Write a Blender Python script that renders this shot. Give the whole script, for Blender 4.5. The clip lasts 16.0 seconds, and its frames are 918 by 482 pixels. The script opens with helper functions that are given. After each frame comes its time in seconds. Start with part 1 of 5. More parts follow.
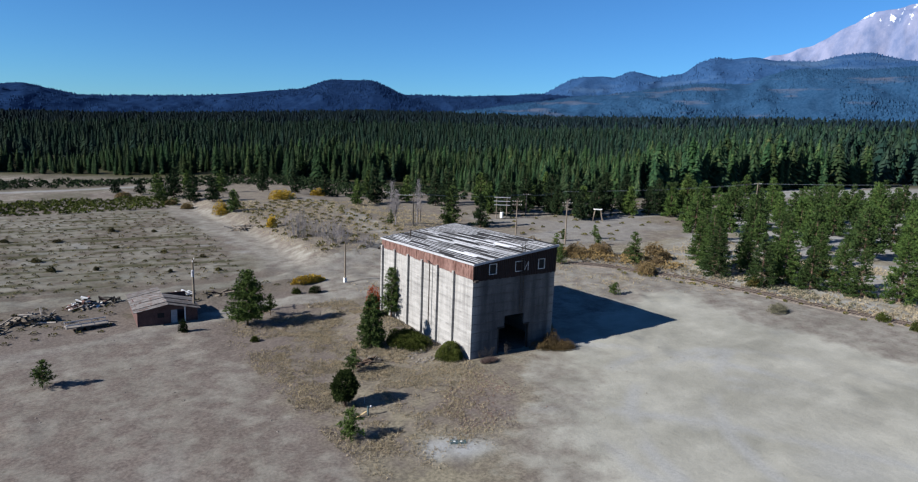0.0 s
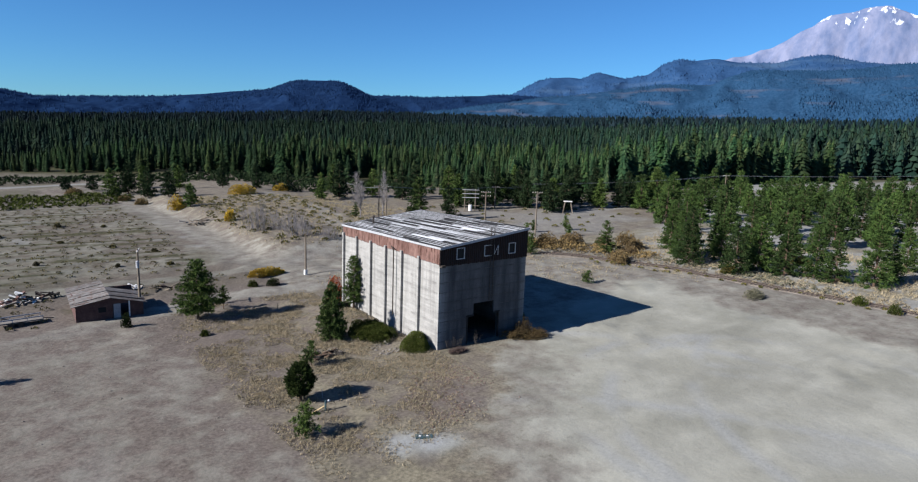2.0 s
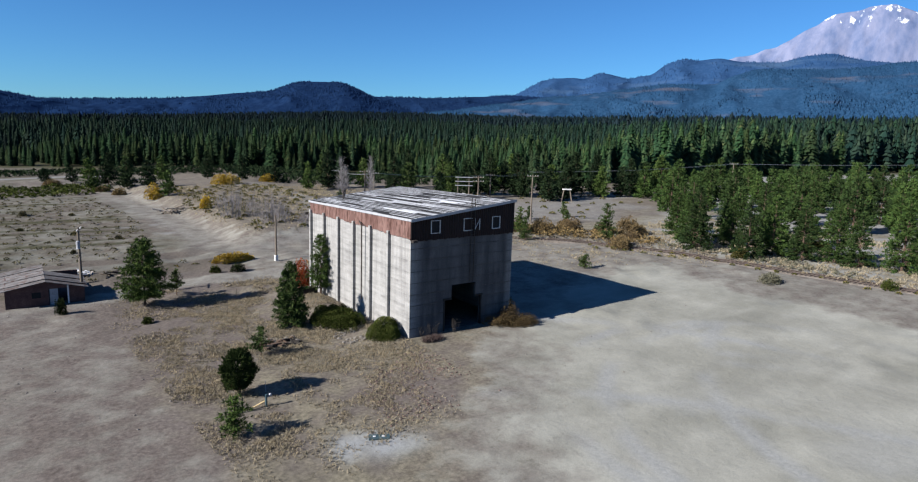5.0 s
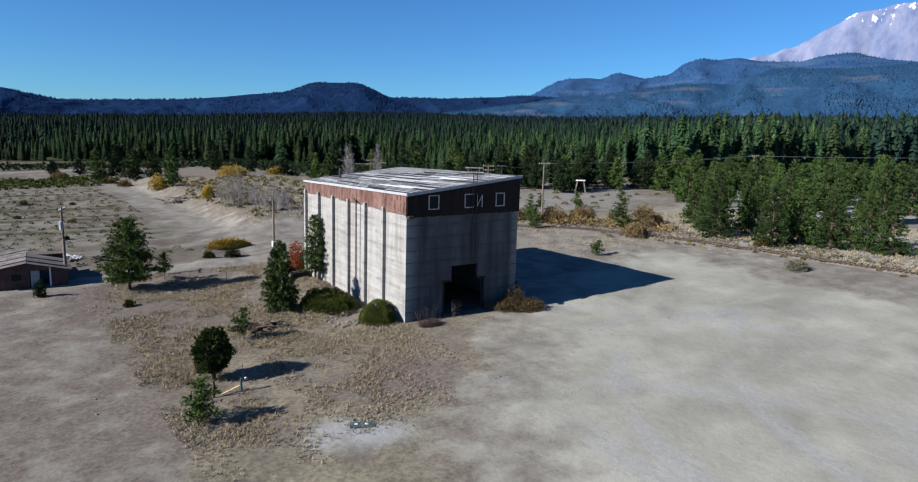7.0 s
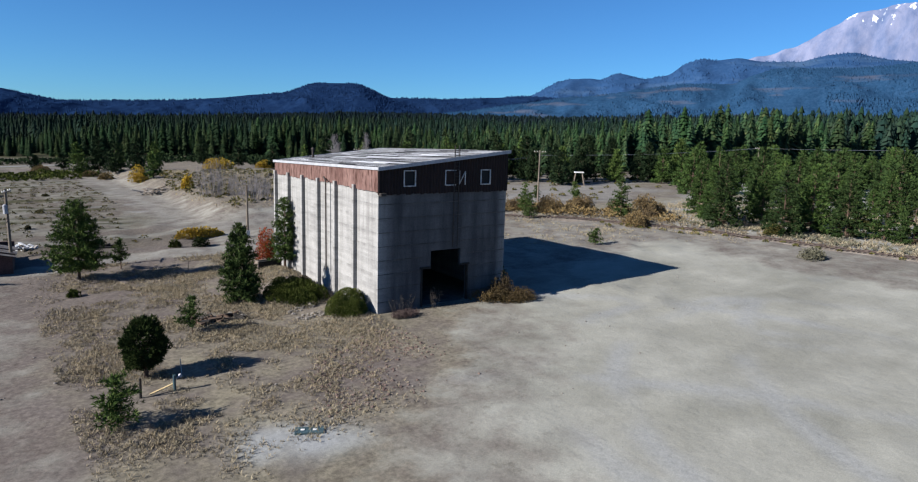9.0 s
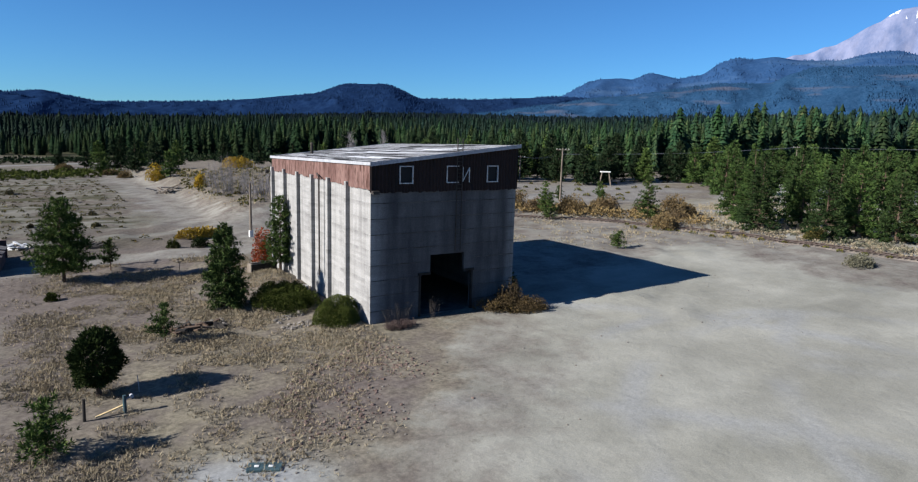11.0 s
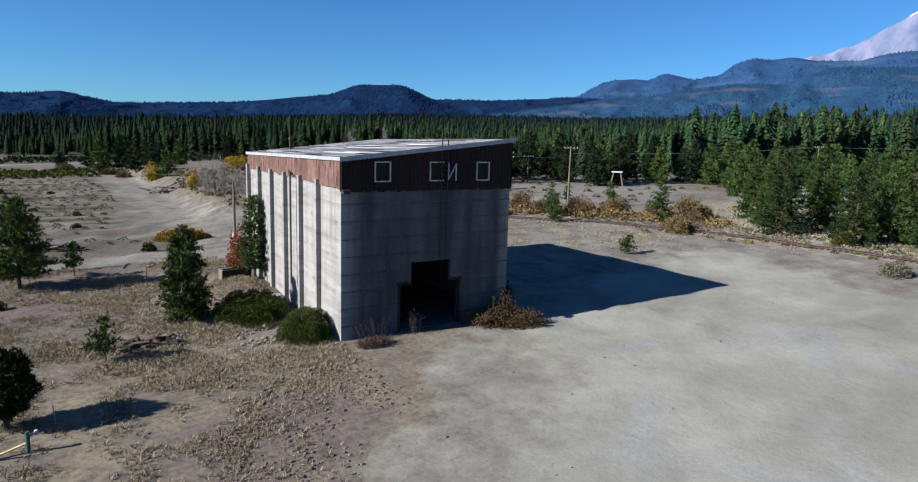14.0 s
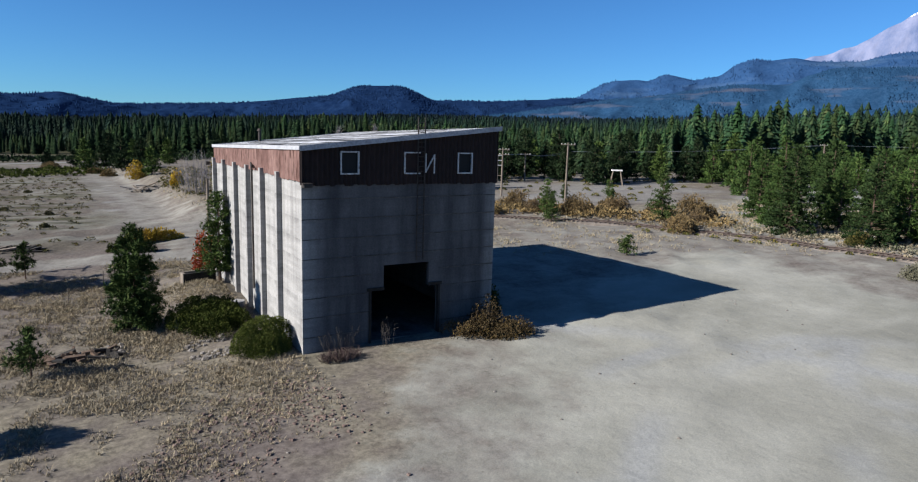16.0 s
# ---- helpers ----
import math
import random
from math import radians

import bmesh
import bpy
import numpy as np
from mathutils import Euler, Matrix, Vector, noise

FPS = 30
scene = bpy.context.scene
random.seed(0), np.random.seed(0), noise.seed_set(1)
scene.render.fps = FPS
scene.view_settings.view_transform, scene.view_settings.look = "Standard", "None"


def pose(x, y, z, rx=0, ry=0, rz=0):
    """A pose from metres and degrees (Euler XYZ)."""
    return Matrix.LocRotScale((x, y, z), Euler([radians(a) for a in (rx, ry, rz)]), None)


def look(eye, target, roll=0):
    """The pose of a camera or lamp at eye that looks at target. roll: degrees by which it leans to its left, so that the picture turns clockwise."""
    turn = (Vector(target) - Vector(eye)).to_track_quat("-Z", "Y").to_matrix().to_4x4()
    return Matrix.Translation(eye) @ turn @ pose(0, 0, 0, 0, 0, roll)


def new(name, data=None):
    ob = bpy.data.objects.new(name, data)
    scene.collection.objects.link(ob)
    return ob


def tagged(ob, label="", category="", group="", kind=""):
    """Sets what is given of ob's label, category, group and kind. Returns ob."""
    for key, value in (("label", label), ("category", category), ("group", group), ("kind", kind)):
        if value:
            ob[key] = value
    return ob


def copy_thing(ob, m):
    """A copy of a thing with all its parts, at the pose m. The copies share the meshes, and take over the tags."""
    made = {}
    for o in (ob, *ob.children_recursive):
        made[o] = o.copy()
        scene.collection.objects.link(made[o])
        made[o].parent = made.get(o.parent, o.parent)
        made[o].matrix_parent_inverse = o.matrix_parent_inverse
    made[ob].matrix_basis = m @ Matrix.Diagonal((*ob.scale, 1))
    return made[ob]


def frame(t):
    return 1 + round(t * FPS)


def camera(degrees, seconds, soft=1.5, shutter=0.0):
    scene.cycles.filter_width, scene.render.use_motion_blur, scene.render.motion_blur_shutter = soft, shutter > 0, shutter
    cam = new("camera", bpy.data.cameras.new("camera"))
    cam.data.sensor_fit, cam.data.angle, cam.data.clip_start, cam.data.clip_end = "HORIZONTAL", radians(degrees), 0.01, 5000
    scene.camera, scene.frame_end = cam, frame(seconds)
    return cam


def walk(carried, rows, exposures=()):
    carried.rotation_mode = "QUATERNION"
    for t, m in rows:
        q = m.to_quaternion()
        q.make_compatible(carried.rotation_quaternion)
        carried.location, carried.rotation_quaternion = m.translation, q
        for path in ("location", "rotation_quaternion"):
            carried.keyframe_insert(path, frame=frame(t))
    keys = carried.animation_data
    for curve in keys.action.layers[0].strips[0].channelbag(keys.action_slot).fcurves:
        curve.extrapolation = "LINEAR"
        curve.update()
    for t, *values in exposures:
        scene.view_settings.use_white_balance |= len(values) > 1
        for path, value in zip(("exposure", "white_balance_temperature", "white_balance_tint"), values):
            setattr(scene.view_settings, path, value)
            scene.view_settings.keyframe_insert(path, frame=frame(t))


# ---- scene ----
cam = camera(70.6, 16.0, 1.15)
METRES, EYE, TILT, LEAN, TURN = 46.67, 28.7, 0.0, 0.0, -36.2
ROWS = [
    (0.0, 0.0, 0.0, 0.0, 0.37, -9.95, -2.11),
    (0.5, -0.0002, 0.0074, -0.0161, 0.36, -9.92, -2.09),
    (1.0, 0.0016, 0.028, -0.0329, 0.04, -9.88, -2.06),
    (1.5, 0.0041, 0.0581, -0.0488, -1.45, -9.8, -2.05),
    (2.0, 0.0119, 0.0973, -0.0642, -2.39, -9.73, -1.99),
    (2.5, 0.0222, 0.1375, -0.082, -2.83, -9.67, -1.93),
    (3.0, 0.0352, 0.1756, -0.1002, -3.11, -9.64, -1.87),
    (3.5, 0.0496, 0.208, -0.1153, -3.27, -9.6, -1.83),
    (4.0, 0.0632, 0.2385, -0.1311, -3.15, -9.59, -1.81),
    (6.5, 0.1151, 0.362, -0.2106, -0.68, -9.56, -1.69),
    (7.0, 0.1234, 0.3872, -0.2277, -0.72, -9.53, -1.68),
    (7.5, 0.1323, 0.4142, -0.244, -0.78, -9.51, -1.68),
    (8.0, 0.1428, 0.4505, -0.2606, -0.85, -9.49, -1.67),
    (8.5, 0.1533, 0.4884, -0.2755, -0.9, -9.46, -1.65),
    (11.0, 0.2115, 0.6396, -0.2994, 1.92, -9.46, -1.63),
    (11.5, 0.2201, 0.6607, -0.2993, 2.41, -9.47, -1.65),
    (12.0, 0.2274, 0.6822, -0.3008, 2.71, -9.45, -1.65),
    (12.5, 0.2339, 0.7028, -0.3038, 2.88, -9.44, -1.65),
    (13.0, 0.2397, 0.724, -0.3058, 2.99, -9.42, -1.66),
    (13.5, 0.245, 0.7451, -0.3082, 3.08, -9.41, -1.67),
    (14.0, 0.2508, 0.768, -0.3121, 3.14, -9.39, -1.68),
    (14.5, 0.2562, 0.7918, -0.3163, 3.15, -9.35, -1.67),
    (15.0, 0.2622, 0.818, -0.3205, 3.17, -9.34, -1.67),
    (15.5, 0.2686, 0.845, -0.3248, 3.18, -9.32, -1.67),
    (16.0, 0.2749, 0.8747, -0.3296, 3.17, -9.31, -1.67),
]
walk(cam, [(t, pose(0, 0, EYE, TILT, LEAN, TURN) @ pose(METRES * x, METRES * y, METRES * z, 90 + pitch, roll, yaw)) for t, x, y, z, yaw, pitch, roll in ROWS])

# ---- world, sun ----
world = bpy.data.worlds.new("sky")
scene.world = world
world.use_nodes = True
wn = world.node_tree
sky = wn.nodes.new("ShaderNodeTexSky")
sky.sky_type, sky.sun_disc = "NISHITA", False
SUN_TO = Vector((-21.9, 4.07, 12.5)).normalized()
sky.sun_elevation = math.asin(SUN_TO.z)
sky.sun_rotation = math.atan2(SUN_TO.x, SUN_TO.y)
sky.altitude, sky.air_density, sky.dust_density, sky.ozone_density = 1100, 1.0, 0.0, 3.0
clear = wn.nodes.new("ShaderNodeMix")
clear.data_type, clear.blend_type = "RGBA", "MULTIPLY"
clear.inputs[0].default_value, clear.inputs[7].default_value = 1.0, (0.36, 0.75, 1.16, 1)
wn.links.new(sky.outputs[0], clear.inputs[6])
wn.links.new(clear.outputs[2], wn.nodes["Background"].inputs[0])
wn.nodes["Background"].inputs[1].default_value = 0.05
sun = new("sun", bpy.data.lights.new("sun", "SUN"))
sun.data.energy, sun.data.angle, sun.data.color = 5.0, radians(0.5), (1.0, 0.96, 0.91)
sun.matrix_world = look(SUN_TO * 300, (0, 0, 0))
scene.view_settings.exposure = 1.08

# ---- materials ----


def material(name):
    m = bpy.data.materials.new(name)
    m.use_nodes = True
    t = m.node_tree
    return m, t, t.nodes["Principled BSDF"]


def node(t, kind, **values):
    n = t.nodes.new("ShaderNode" + kind)
    for k, v in values.items():
        n.inputs[k.replace("_", " ")].default_value = v
    return n


def mixed(t, fac, a, b, mode="MIX"):
    """A colour mix; fac, a and b are sockets or values."""
    n = t.nodes.new("ShaderNodeMix")
    n.data_type, n.blend_type = "RGBA", mode
    for i, v in ((0, fac), (6, a), (7, b)):
        if isinstance(v, bpy.types.NodeSocket):
            t.links.new(v, n.inputs[i])
        else:
            n.inputs[i].default_value = (*v, 1) if isinstance(v, tuple) and len(v) == 3 else v
    return n.outputs[2]


def ramped(t, value, lo, hi, a=0.0, b=1.0):
    n = t.nodes.new("ShaderNodeMapRange")
    t.links.new(value, n.inputs[0])
    for i, v in enumerate((lo, hi, a, b)):
        n.inputs[i + 1].default_value = v
    return n.outputs[0]


def grain(t, scale, detail=4.0, stretch=None, source="Object", rough=0.55):
    c = t.nodes.new("ShaderNodeTexCoord").outputs[source]
    if stretch:
        mp = t.nodes.new("ShaderNodeMapping")
        mp.inputs["Scale"].default_value = stretch
        t.links.new(c, mp.inputs[0])
        c = mp.outputs[0]
    n = node(t, "TexNoise", Scale=scale, Detail=detail, Roughness=rough)
    t.links.new(c, n.inputs["Vector"])
    return n.outputs[0]


def bumped(t, bsdf, height, strength, distance):
    b = t.nodes.new("ShaderNodeBump")
    b.inputs["Strength"].default_value, b.inputs["Distance"].default_value = strength, distance
    t.links.new(height, b.inputs["Height"])
    t.links.new(b.outputs[0], bsdf.inputs["Normal"])


def surface(name, c1, c2, scale=1.5, fine=12.0, rough=0.85, metal=0.0, bump=0.3, depth=0.02, stretch=None, stain=None, stain_at=0.62, objects=0.0):
    """Two tones at a coarse scale, grain at a fine one, stains of a third colour."""
    m, t, b = material(name)
    f = grain(t, fine, 6.0, stretch)
    col = mixed(t, ramped(t, grain(t, scale, 5.0, stretch), 0.35, 0.65), c1, c2)
    if stain:
        col = mixed(t, ramped(t, grain(t, scale * 2.3, 7.0, stretch), stain_at - 0.06, stain_at + 0.06), col, stain)
    col = mixed(t, 1.0, col, mixed(t, ramped(t, f, 0.3, 0.7), (0.72, 0.72, 0.72), (1.25, 1.25, 1.25)), "MULTIPLY")
    if objects:
        r = t.nodes.new("ShaderNodeObjectInfo").outputs["Random"]
        col = mixed(t, 1.0, col, mixed(t, r, (1 - objects,) * 3, (1 + objects,) * 3), "MULTIPLY")
    t.links.new(col, b.inputs["Base Color"])
    b.inputs["Roughness"].default_value, b.inputs["Metallic"].default_value = rough, metal
    b.inputs["Specular IOR Level"].default_value = 0.25
    if bump:
        bumped(t, b, f, bump, depth)
    return m


def foliage(name, c1, c2, c3=None, share=0.12, spread=0.25, drift=0.9, toned=False):
    """Leaf tones that vary from leaf to leaf, from tree to tree and in drifts."""
    m, t, b = material(name)
    r = t.nodes.new("ShaderNodeNewGeometry").outputs["Random Per Island"]
    col = mixed(t, r, c1, c2)
    if c3:
        col = mixed(t, ramped(t, r, 1 - share, 1 - share + 0.02), col, c3)
    col = mixed(t, 1.0, col, mixed(t, ramped(t, grain(t, drift, 3.0), 0.35, 0.65), (0.80, 0.82, 0.84), (1.18, 1.16, 1.12)), "MULTIPLY")
    if toned:
        tone = t.nodes.new("ShaderNodeVertexColor")
        tone.layer_name = "tone"
        col = mixed(t, 1.0, col, tone.outputs[0], "MULTIPLY")
    o = t.nodes.new("ShaderNodeObjectInfo").outputs["Random"]
    col = mixed(t, 1.0, col, mixed(t, o, (1 - spread,) * 3, (1 + spread, 1 + spread, 1.0)), "MULTIPLY")
    t.links.new(col, b.inputs["Base Color"])
    b.inputs["Roughness"].default_value = 0.9
    b.inputs["Specular IOR Level"].default_value = 0.04
    return m


def ground_material():
    m, t, b = material("dry_soil")
    at = t.nodes.new("ShaderNodeVertexColor")
    at.layer_name = "soil"
    sep = t.nodes.new("ShaderNodeSeparateColor")
    t.links.new(at.outputs[0], sep.inputs[0])
    grass, red, pale, dark = sep.outputs[0], sep.outputs[1], sep.outputs[2], at.outputs[1]
    big, mid = grain(t, 0.05, 5.0), grain(t, 0.45, 6.0)
    fine, grit = grain(t, 3.0, 8.0, None, "Object", 0.65), grain(t, 14.0, 5.0, None, "Object", 0.7)
    soft = grain(t, 0.13, 6.0, (1.0, 1.3, 1.0), "Object", 0.6)
    col = mixed(t, ramped(t, big, 0.38, 0.62), (0.188, 0.184, 0.157), (0.234, 0.228, 0.197))
    col = mixed(t, ramped(t, soft, 0.40, 0.72), col, (0.286, 0.28, 0.245))
    swept = grain(t, 0.07, 4.0, (0.7, 1.8, 1.0), "Object", 0.55)
    col = mixed(t, ramped(t, swept, 0.54, 0.72, 0.0, 0.55), col, (0.132, 0.128, 0.108))
    tan = mixed(t, ramped(t, fine, 0.35, 0.68), (0.109, 0.0961, 0.071), (0.228, 0.202, 0.149))
    tan = mixed(t, ramped(t, mid, 0.5, 0.72), tan, (0.126, 0.113, 0.0913))
    edge = t.nodes.new("ShaderNodeMath")
    edge.operation = "ADD"
    t.links.new(grass, edge.inputs[0])
    t.links.new(ramped(t, mid, 0.3, 0.7, -0.3, 0.3), edge.inputs[1])
    col = mixed(t, ramped(t, edge.outputs[0], 0.3, 0.75), col, tan)
    ruddy = mixed(t, ramped(t, fine, 0.35, 0.65), (0.078, 0.064, 0.057), (0.144, 0.121, 0.107))
    edge2 = t.nodes.new("ShaderNodeMath")
    edge2.operation = "ADD"
    t.links.new(red, edge2.inputs[0])
    t.links.new(ramped(t, mid, 0.3, 0.7, -0.25, 0.25), edge2.inputs[1])
    col = mixed(t, ramped(t, edge2.outputs[0], 0.2, 0.9), col, ruddy)
    col = mixed(t, pale, col, mixed(t, ramped(t, fine, 0.35, 0.65), (0.202, 0.206, 0.208), (0.262, 0.266, 0.266)))
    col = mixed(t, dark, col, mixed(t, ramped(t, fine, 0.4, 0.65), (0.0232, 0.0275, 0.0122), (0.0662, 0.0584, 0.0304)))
    col = mixed(t, 1.0, col, mixed(t, ramped(t, grit, 0.28, 0.72), (0.80, 0.81, 0.81), (1.14, 1.155, 1.155)), "MULTIPLY")
    clod = ramped(t, grain(t, 1.1, 7.0, None, "Object", 0.75), 0.54, 0.70, 0.0, 0.45)
    rough_ground = t.nodes.new("ShaderNodeMath")
    rough_ground.operation = "MAXIMUM"
    t.links.new(grass, rough_ground.inputs[0])
    t.links.new(red, rough_ground.inputs[1])
    some = t.nodes.new("ShaderNodeMath")
    some.operation = "MULTIPLY"
    t.links.new(clod, some.inputs[0])
    t.links.new(ramped(t, rough_ground.outputs[0], 0.0, 0.5, 0.12, 1.0), some.inputs[1])
    col = mixed(t, some.outputs[0], col, (0.0497, 0.0412, 0.0304))
    t.links.new(col, b.inputs["Base Color"])
    b.inputs["Roughness"].default_value = 0.95
    b.inputs["Specular IOR Level"].default_value = 0.1
    bumped(t, b, grain(t, 1.3, 8.0, None, "Object", 0.62), 0.3, 0.25)
    return m


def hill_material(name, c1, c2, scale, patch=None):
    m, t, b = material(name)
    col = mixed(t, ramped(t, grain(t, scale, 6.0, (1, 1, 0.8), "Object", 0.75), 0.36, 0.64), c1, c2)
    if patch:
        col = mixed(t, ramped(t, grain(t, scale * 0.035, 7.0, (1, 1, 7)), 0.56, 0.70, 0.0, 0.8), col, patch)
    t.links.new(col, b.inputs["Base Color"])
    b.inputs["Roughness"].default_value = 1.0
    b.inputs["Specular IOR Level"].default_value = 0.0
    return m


def mountain_material():
    m, t, b = material("hazed_snowy_rock")
    # rock tones pushed towards blue, painting in the haze of distance
    col = mixed(t, ramped(t, grain(t, 0.010, 9.0, (1, 1, 0.4), "Object", 0.7), 0.36, 0.64), (0.078, 0.108, 0.195), (0.165, 0.182, 0.268))
    z = t.nodes.new("ShaderNodeSeparateXYZ")
    t.links.new(t.nodes.new("ShaderNodeTexCoord").outputs["Object"], z.inputs[0])
    snow = t.nodes.new("ShaderNodeMath")
    snow.operation = "ADD"
    t.links.new(ramped(t, z.outputs[2], 560, 840, -0.12, 0.2), snow.inputs[0])
    t.links.new(grain(t, 0.014, 7.0, (1, 1, 0.6), "Object", 0.62), snow.inputs[1])
    col = mixed(t, ramped(t, snow.outputs[0], 0.65, 0.68), col, (0.52, 0.54, 0.58))
    t.links.new(col, b.inputs["Base Color"])
    b.inputs["Roughness"].default_value = 0.95
    b.inputs["Specular IOR Level"].default_value = 0.0
    return m


def concrete_material():
    """Board-marked concrete poured in lifts, grey-brown streaks down from the lift lines; door side darkened to deepen
    its shade.
    """
    m, t, b = material("weathered_concrete")
    boards = grain(t, 1.0, 4.0, (0.3, 0.3, 2.2))
    streak = grain(t, 1.0, 6.0, (2.2, 2.2, 0.12), "Object", 0.6)
    patch = grain(t, 0.5, 6.0)
    fine = grain(t, 9.0, 6.0)
    col = mixed(t, ramped(t, boards, 0.35, 0.65), (0.205, 0.201, 0.195), (0.30, 0.295, 0.285))
    col = mixed(t, ramped(t, patch, 0.45, 0.75), col, (0.29, 0.285, 0.276))
    col = mixed(t, ramped(t, streak, 0.46, 0.70, 0.0, 0.6), col, (0.136, 0.1318, 0.1275))
    # runoff stain in mid door side, spread full width to paint its shade deeper
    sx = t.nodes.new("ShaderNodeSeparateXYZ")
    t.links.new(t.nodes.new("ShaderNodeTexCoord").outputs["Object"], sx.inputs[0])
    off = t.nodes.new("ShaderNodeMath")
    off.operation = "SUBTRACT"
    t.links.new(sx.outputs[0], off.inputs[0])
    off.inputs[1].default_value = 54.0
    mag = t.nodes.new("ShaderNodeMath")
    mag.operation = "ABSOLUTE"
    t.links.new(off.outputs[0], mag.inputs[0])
    run_shade = t.nodes.new("ShaderNodeMath")
    run_shade.operation = "MULTIPLY"
    t.links.new(ramped(t, mag.outputs[0], 5.4, 6.9, 1.0, 0.0), run_shade.inputs[0])
    t.links.new(ramped(t, grain(t, 1.0, 5.0, (0.9, 0.9, 0.16), "Object", 0.6), 0.36, 0.62, 0.74, 0.96), run_shade.inputs[1])
    lift = t.nodes.new("ShaderNodeMath")
    lift.operation = "MULTIPLY_ADD"
    t.links.new(sx.outputs[2], lift.inputs[0])
    lift.inputs[1].default_value, lift.inputs[2].default_value = -1 / 1.18, 1.15 / 1.18 + 20
    below = t.nodes.new("ShaderNodeMath")
    below.operation = "FRACT"
    t.links.new(lift.outputs[0], below.inputs[0])
    seep = t.nodes.new("ShaderNodeMath")
    seep.operation = "MULTIPLY"
    t.links.new(ramped(t, below.outputs[0], 0.0, 0.32, 0.8, 0.0), seep.inputs[0])
    t.links.new(ramped(t, grain(t, 1.0, 6.0, (1.1, 1.1, 0.5), "Object", 0.65), 0.42, 0.66), seep.inputs[1])
    col = mixed(t, seep.outputs[0], col, (0.11, 0.106, 0.104))
    col = mixed(t, run_shade.outputs[0], col, (0.045, 0.045, 0.049))
    col = mixed(t, 1.0, col, mixed(t, ramped(t, fine, 0.3, 0.7), (0.82, 0.82, 0.82), (1.12, 1.12, 1.12)), "MULTIPLY")
    t.links.new(col, b.inputs["Base Color"])
    b.inputs["Roughness"].default_value = 0.9
    b.inputs["Specular IOR Level"].default_value = 0.2
    bumped(t, b, boards, 0.3, 0.03)
    return m


M_GROUND = ground_material()
M_CONC = concrete_material()
M_JOINT = surface("lift_joint_and_floor_shade", (0.0348, 0.0335, 0.0321), (0.105, 0.101, 0.0976), 1.2, 6.0)
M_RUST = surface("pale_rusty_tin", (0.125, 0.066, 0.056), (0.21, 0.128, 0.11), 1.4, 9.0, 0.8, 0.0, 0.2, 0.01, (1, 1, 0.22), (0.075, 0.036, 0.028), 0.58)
# brown tin, its colour darkened further to paint in the door side's shade
M_BROWN = surface("brown_tin_shade_toned", (0.014, 0.0085, 0.008), (0.024, 0.0145, 0.0135), 0.7, 7.0, 0.8, 0.0, 0.2, 0.01, (1, 1, 0.3), (0.016, 0.011, 0.011), 0.6)
M_TIN = surface("weathered_roof_tin", (0.25, 0.256, 0.268), (0.452, 0.464, 0.488), 0.6, 8.0, 0.9, 0.0, 0.2, 0.01, (1, 0.25, 1), (0.202, 0.178, 0.167), 0.66, 0.35)
M_FELT = surface("black_roof_felt", (0.0112, 0.0112, 0.0125), (0.0244, 0.0237, 0.0237), 0.8, 6.0, 1.0)
M_FASCIA = surface("grey_fascia", (0.251, 0.258, 0.279), (0.321, 0.328, 0.348), 1.2, 9.0, 0.85)
M_WHITE = surface("chalky_white_paint", (0.55, 0.55, 0.54), (0.66, 0.66, 0.65), 2.0, 14.0, 0.7)
M_TRIM = surface("peeling_trim_paint", (0.36, 0.36, 0.36), (0.5, 0.5, 0.49), 3.0, 16.0, 0.8, 0.0, 0.2, 0.01, None, (0.14, 0.12, 0.11), 0.6)
M_IRON = surface("dark_iron", (0.0209, 0.0195, 0.0188), (0.0488, 0.0383, 0.0314), 3.0, 20.0, 0.6)
M_BLACK = surface("near_black_boards", (0.0139, 0.0125, 0.0118), (0.0279, 0.0244, 0.0209), 1.0, 8.0, 0.9)
M_GLASS = material("dull_black_pane")[0]
M_GLASS.node_tree.nodes["Principled BSDF"].inputs["Base Color"].default_value = (0.012, 0.014, 0.016, 1)
M_GLASS.node_tree.nodes["Principled BSDF"].inputs["Roughness"].default_value = 0.55
M_GLASS.node_tree.nodes["Principled BSDF"].inputs["Specular IOR Level"].default_value = 0.12
M_POLE = surface("grey_pole_wood", (0.112, 0.0906, 0.0697), (0.181, 0.153, 0.125), 2.0, 12.0, 0.9, 0.0, 0.3, 0.02, (1, 1, 0.1))
M_BARK = surface("pine_bark", (0.0592, 0.0383, 0.0265), (0.112, 0.0767, 0.0558), 3.0, 14.0, 0.95)
M_TWIG = surface("bare_twigs", (0.132, 0.122, 0.125), (0.209, 0.195, 0.199), 2.0, 12.0, 0.9)
M_STALK = surface("dry_stalk", (0.05, 0.042, 0.036), (0.085, 0.072, 0.06), 2.0, 12.0, 0.9)
M_BRICK = surface("red_block_wall", (0.0592, 0.0314, 0.0293), (0.0976, 0.0558, 0.0502), 1.2, 8.0, 0.9)
M_WOOD = surface("grey_planks", (0.153, 0.132, 0.115), (0.251, 0.23, 0.209), 1.5, 9.0, 0.9, 0.0, 0.3, 0.02, None, None, 0.6, 0.3)
M_STONE = surface("loose_stone", (0.105, 0.0934, 0.0822), (0.188, 0.171, 0.153), 1.0, 8.0)
